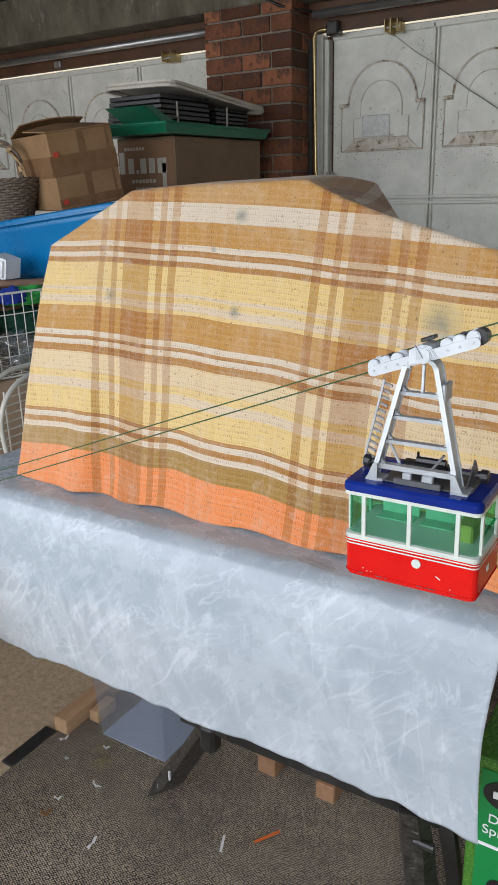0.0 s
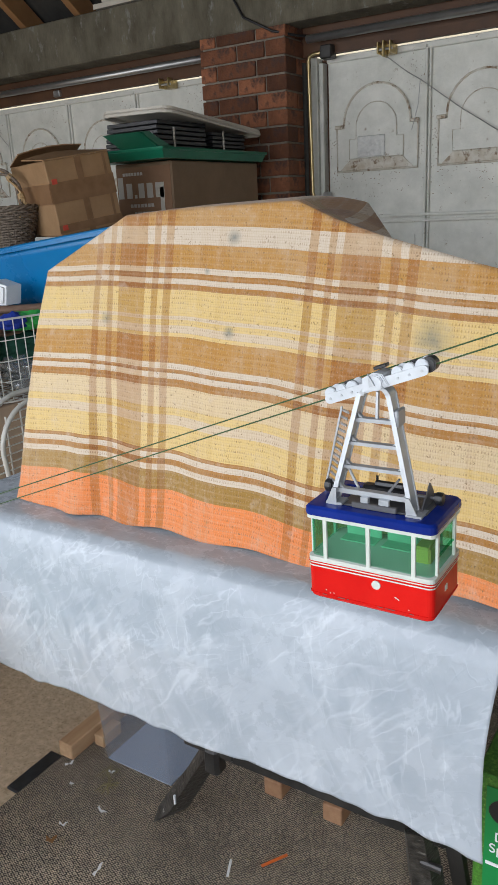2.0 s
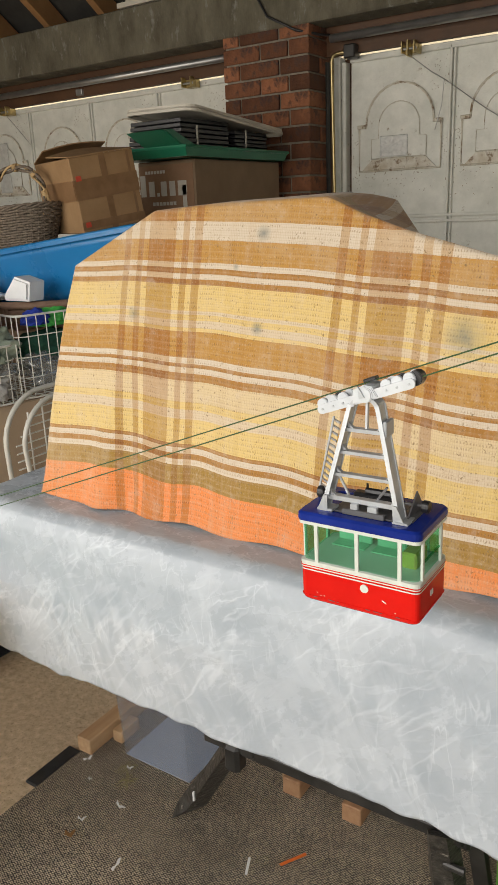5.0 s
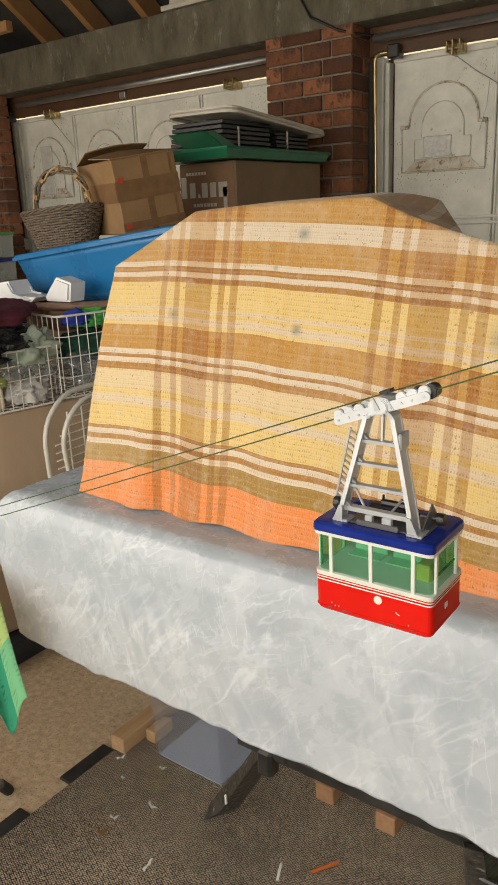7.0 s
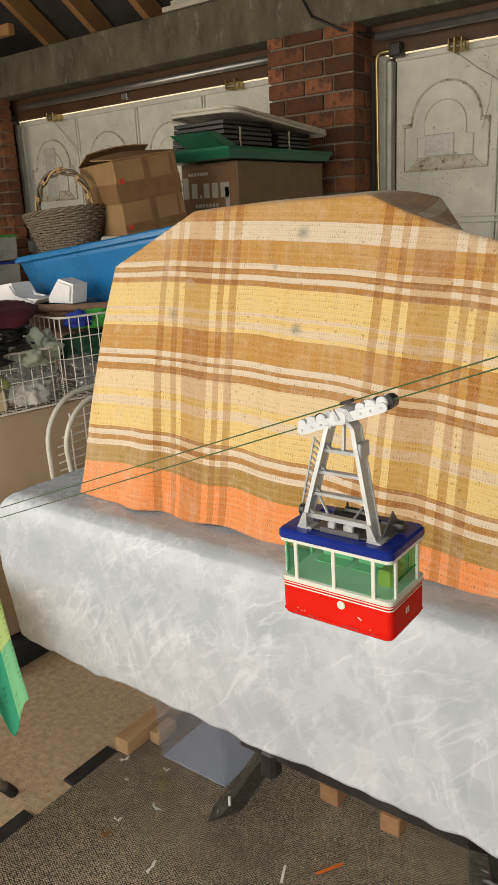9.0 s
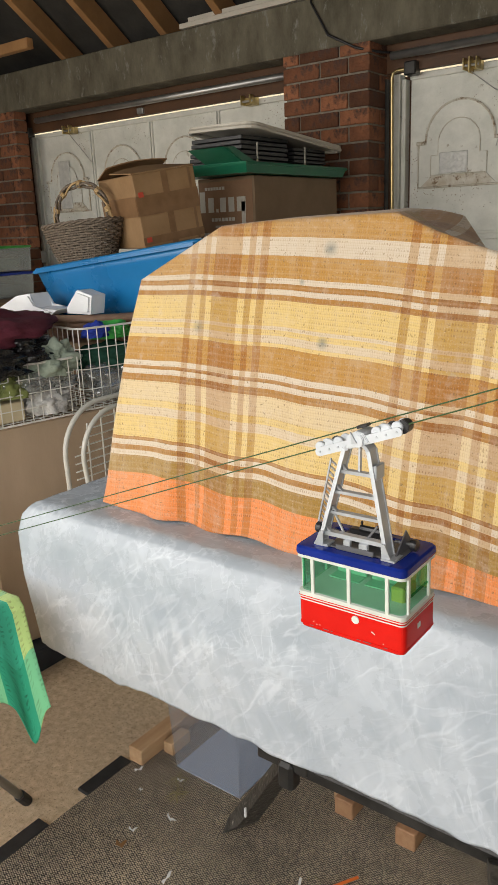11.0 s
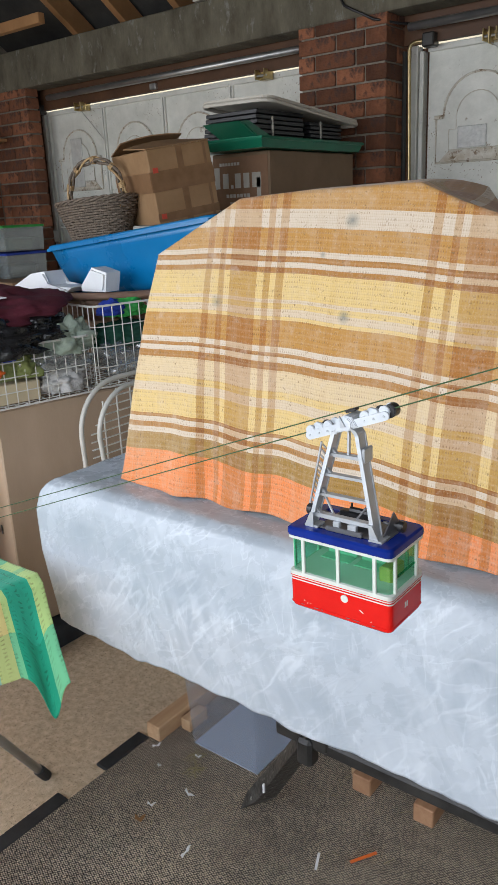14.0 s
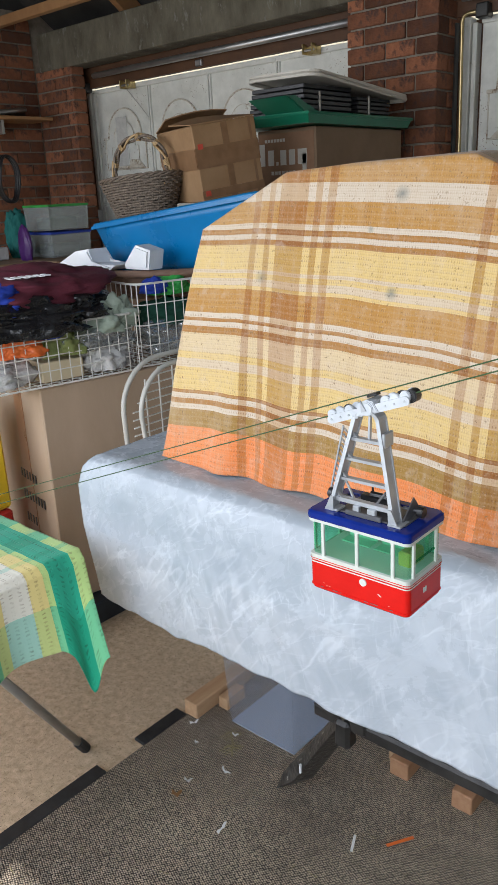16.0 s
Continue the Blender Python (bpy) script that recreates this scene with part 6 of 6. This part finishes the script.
for z, lidc, lab in ((1.245, M_GRASSBAG, "clear plastic tub with a green lid"), (1.085, M_ROYAL, "clear plastic tub with a blue lid")):
    t = open_crate("clear_tub", lab + " stacked by the wall", -4.42, -4.17, 2.84, 3.12, z, 0.135, 0.04, M_FROST, 0.004)
    part("lid", box(-0.137, 0.137, -0.152, 0.152, 0.136, 0.150, 0.004), lidc, t)
    part("contents", box(-0.10, 0.09, -0.09, 0.09, 0.006, 0.075, 0.01), M_SAGE if z > 1.2 else M_GREYCLOTH, t, "folded contents")
    part("handle", tube([(-0.11, -0.150, 0.10), (-0.07, -0.165, 0.05), (0.07, -0.165, 0.05), (0.11, -0.150, 0.10)], 0.004, seg=6), M_FROST, t)
carton("cardboard_box", "brown cardboard boxes under the plastic tubs", (0.9, 0.5, 1.082), pose(-4.85, 2.70, 0.0), M_CARD_DARK)
own("grey_case", box(-4.75, -4.42, 2.45, 2.69, 1.084, 1.16, 0.006), M_GREYCLOTH, "grey flat case lying by the tubs", "case")
carton("cardboard_box", "brown cardboard box by the side wall", (0.7, 0.26, 1.082), pose(-4.85, 2.43, 0.0), M_CARD_DARK)


# ---- table with the green checked cloth ----
def green_table():
    t = thing("folding_table", "folding table on splayed grey tube legs with black feet", "table", at=(-1.9, 0.45, 0.0))
    part("tabletop", box(-0.55, 0.480, -0.4, 0.405, 0.700, 0.723, 0.004), M_PINE, t)
    for p, q in (((0.253, 0.536, 0.02), (0.36, 0.12, 0.700)), ((0.36, -0.5, 0.02), (0.36, -0.12, 0.700)), ((-0.4, 0.45, 0.02), (-0.4, 0.12, 0.700)), ((-0.4, -0.5, 0.02), (-0.4, -0.12, 0.700))):
        leg = part("leg", tube([p, q], 0.011, seg=10), M_LEG, t, smooth=True)
        d = (Vector(q) - Vector(p)).normalized()
        part("rubber_foot", tube([Vector(p) - d * 0.018, Vector(p) + d * 0.03], 0.0145, seg=10), M_RUBBER, leg)


green_table()


def cloth_point(u, v):
    """u along y from near to far, v from the middle of the table over its edge to the hem."""
    y = 0.05 + 0.825 * u
    if v < 0.5:
        x, z = -2.283 + 0.90 * v / 0.5, 0.730
        k = 0
    else:
        k = (v - 0.5) / 0.5
        x = -1.383 + interp(k, [(0, 0), (0.1, 0.012), (1, 0.032)])
        z = 0.730 - interp(k, [(0, 0), (0.1, 0.012), (1, 0.175)])
        far = max(0, (u - 0.88) / 0.12)
        z -= 0.09 * math.exp(-(((u - 0.945) / 0.028) ** 2)) * k + 0.02 * far * k
        x += 0.085 * far * k
        y -= 0.035 * far * k
        x += 0.014 * k * math.sin(y * 34) + 0.008 * k * NOISE(Vector((y * 12, z * 6, 0)))
    pucker = 0.0016 * math.sin(y * 420) * NOISE(Vector((x * 90, y * 60, z * 90)))
    z += 0.003 * NOISE(Vector((x * 22, y * 22, 0))) * (1 - k) + pucker
    x += pucker * k
    return (x, y, z)


ob = own("checked_tablecloth", grid(220, 120, cloth_point, uv=lambda u, v: (0.18 + 0.90 * (0.5 - v) / 0.5 if v < 0.5 else 0.18 * (1 - v) / 0.5, 0.825 * (1 - u))), M_GREEN_CLOTH, "green, yellow and white checked seersucker tablecloth hanging in a point", "tablecloth", smooth=True)
solid(ob, 0.0015)


# ---- green box beside the bench ----
M_LAWN = surface("printed_lawn", (0.02, 0.10, 0.012), (0.09, 0.26, 0.03), 160, 0.4, spots=(0.18, 0.38, 0.06), spot_scale=120, spot_at=0.55)
M_BOXGREEN = surface("printed_green_card", (0.008, 0.20, 0.045), (0.012, 0.24, 0.06), 6, 0.35)


def garden_box():
    t = thing("garden_product_box", "glossy green printed cardboard box with a lawn border, beside the bench", "product box", at=(-0.345, 1.12, 0.009))
    part("body", box(0, 0.40, 0, 0.22, 0, 0.548, 0.003), M_LAWN, t)
    part("front_panel", box(0.018, 0.398, -0.002, -0.0006, 0.16, 0.528), M_BOXGREEN, t)
    e = part("badge", disc(1.0, 0.0012, (0, 0, 0), "y", 32), M_BLACK, t, "dark oval badge")
    e.scale, e.location = (0.045, 1, 0.030), (0.068, -0.003, 0.485)
    part("badge_mark", box(0.04, 0.10, -0.0055, -0.0038, 0.479, 0.492), M_PAPER, t)
    words("Drop", 0.026, M_PAPER, t, pose(0.034, -0.0035, 0.425, 90, 0, 0))
    words("Spreader", 0.026, M_PAPER, t, pose(0.026, -0.0035, 0.400, 90, 0, 0))
    for k in range(8):
        part("lettering_bar", box(0.022, 0.12 - 0.015 * (k % 3), -0.0035, -0.0022, 0.372 - 0.0 if k == 0 else 0.245 - 0.011 * k, 0.378 if k == 0 else 0.251 - 0.011 * k), M_PAPER, t)
    w = part("spreader_picture", box(0.05, 0.14, -0.0035, -0.0022, 0.28, 0.30, 0.0), M_BLACK, t)
    part("wheel_picture", disc(0.018, 0.0012, (0.06, -0.0032, 0.29), "y", 18), M_BLACK, w)
    part("white_panel", box(0.035, 0.398, -0.002, -0.0006, 0.02, 0.145), M_PAPER, t)
    part("picture_tile", box(0.05, 0.10, -0.0034, -0.0022, 0.08, 0.125), M_ROYAL, t)


garden_box()

# ---- bricks of the piers and the side wall ----
BRICKS = {}


def brick(length, depth, height, parent, m):
    key = (round(length, 3), round(depth, 3), round(height, 3))
    if key not in BRICKS:
        BRICKS[key] = finish("brick", box(-length / 2, length / 2, -depth / 2, depth / 2, -height / 2, height / 2, 0.0035), M_BRICK, False)
    ob = new("brick", BRICKS[key])
    ob.parent, ob.matrix_basis = parent, m
    return ob


rng = random.Random(11)
COURSE = 0.0755
for owner, x0, x1 in ((pier, -2.44, -1.96), (pier_w, -5.0, -4.60)):
    side = owner is pier
    for row in range(30):
        z = 0.006 + COURSE * (row + 0.5) - (0.009 if row == 29 else 0)
        w = x1 - x0
        cuts = (0.0, 0.098, 0.322, w) if row % 2 else (0.0, 0.215, 0.372, w)
        for a, b in zip(cuts, cuts[1:]):
            last = abs(b - w) < 1e-6
            dep = 0.215 if (last and side and row % 2 == 0) else 0.1025
            l = b - a - (0.0 if last else 0.010)
            brick(l, dep, COURSE - 0.010 if row < 29 else 0.048, owner, pose(x0 + a + l / 2, 3.445 + dep / 2 + rng.uniform(-0.002, 0.002), z, 0, 0, rng.uniform(-0.3, 0.3)))
        if side:
            start = 3.445 + (0.225 if row % 2 == 0 else 0.1125)
            brick(0.06, 3.70 - start, COURSE - 0.010 if row < 29 else 0.048, owner, pose(x1 - 0.03, (start + 3.70) / 2, z))
for row in range(12, 34):
    z = 0.006 + COURSE * (row + 0.5)
    for k in range(5):
        y = 3.445 - 0.1125 - 0.225 * k + (0.1125 if row % 2 else 0)
        l = 0.215
        if y + l / 2 > 3.447:
            l, y = 0.1025, 3.445 - 0.055
        brick(0.06, l, COURSE - 0.010, wall_w, pose(LEFT_X - 0.03 + rng.uniform(-0.002, 0.002), y, z))


def motions():
    rows = []
    for t, x in ((0, -0.3150), (0.5, -0.3205), (1, -0.3275), (1.5, -0.3355), (2, -0.3445), (2.5, -0.3540), (3, -0.3640), (3.5, -0.3735), (6, -0.4100), (6.5, -0.4165), (7, -0.4240), (7.5, -0.4325), (8, -0.4420), (8.5, -0.4525), (9, -0.4625), (11.5, -0.4985), (12, -0.5050), (12.5, -0.5125), (13, -0.5210), (13.5, -0.5305), (14, -0.5400), (14.5, -0.5500), (15, -0.5590), (15.5, -0.5665), (16, -0.5730)):
        x -= 0.0015 + 0.0015 * t / 16
        rows.append((t, pose(x, 0.726, 1.087 + 0.438 * (x + 0.315), 0.4, -0.6, 0.0)))
    walk(car, rows)
    for s in (string_a, string_b):
        walk(s, [(0, pose(0, 0, 0)), (8, pose(0, 0, -0.004)), (16, pose(0, 0, -0.009))])


motions()
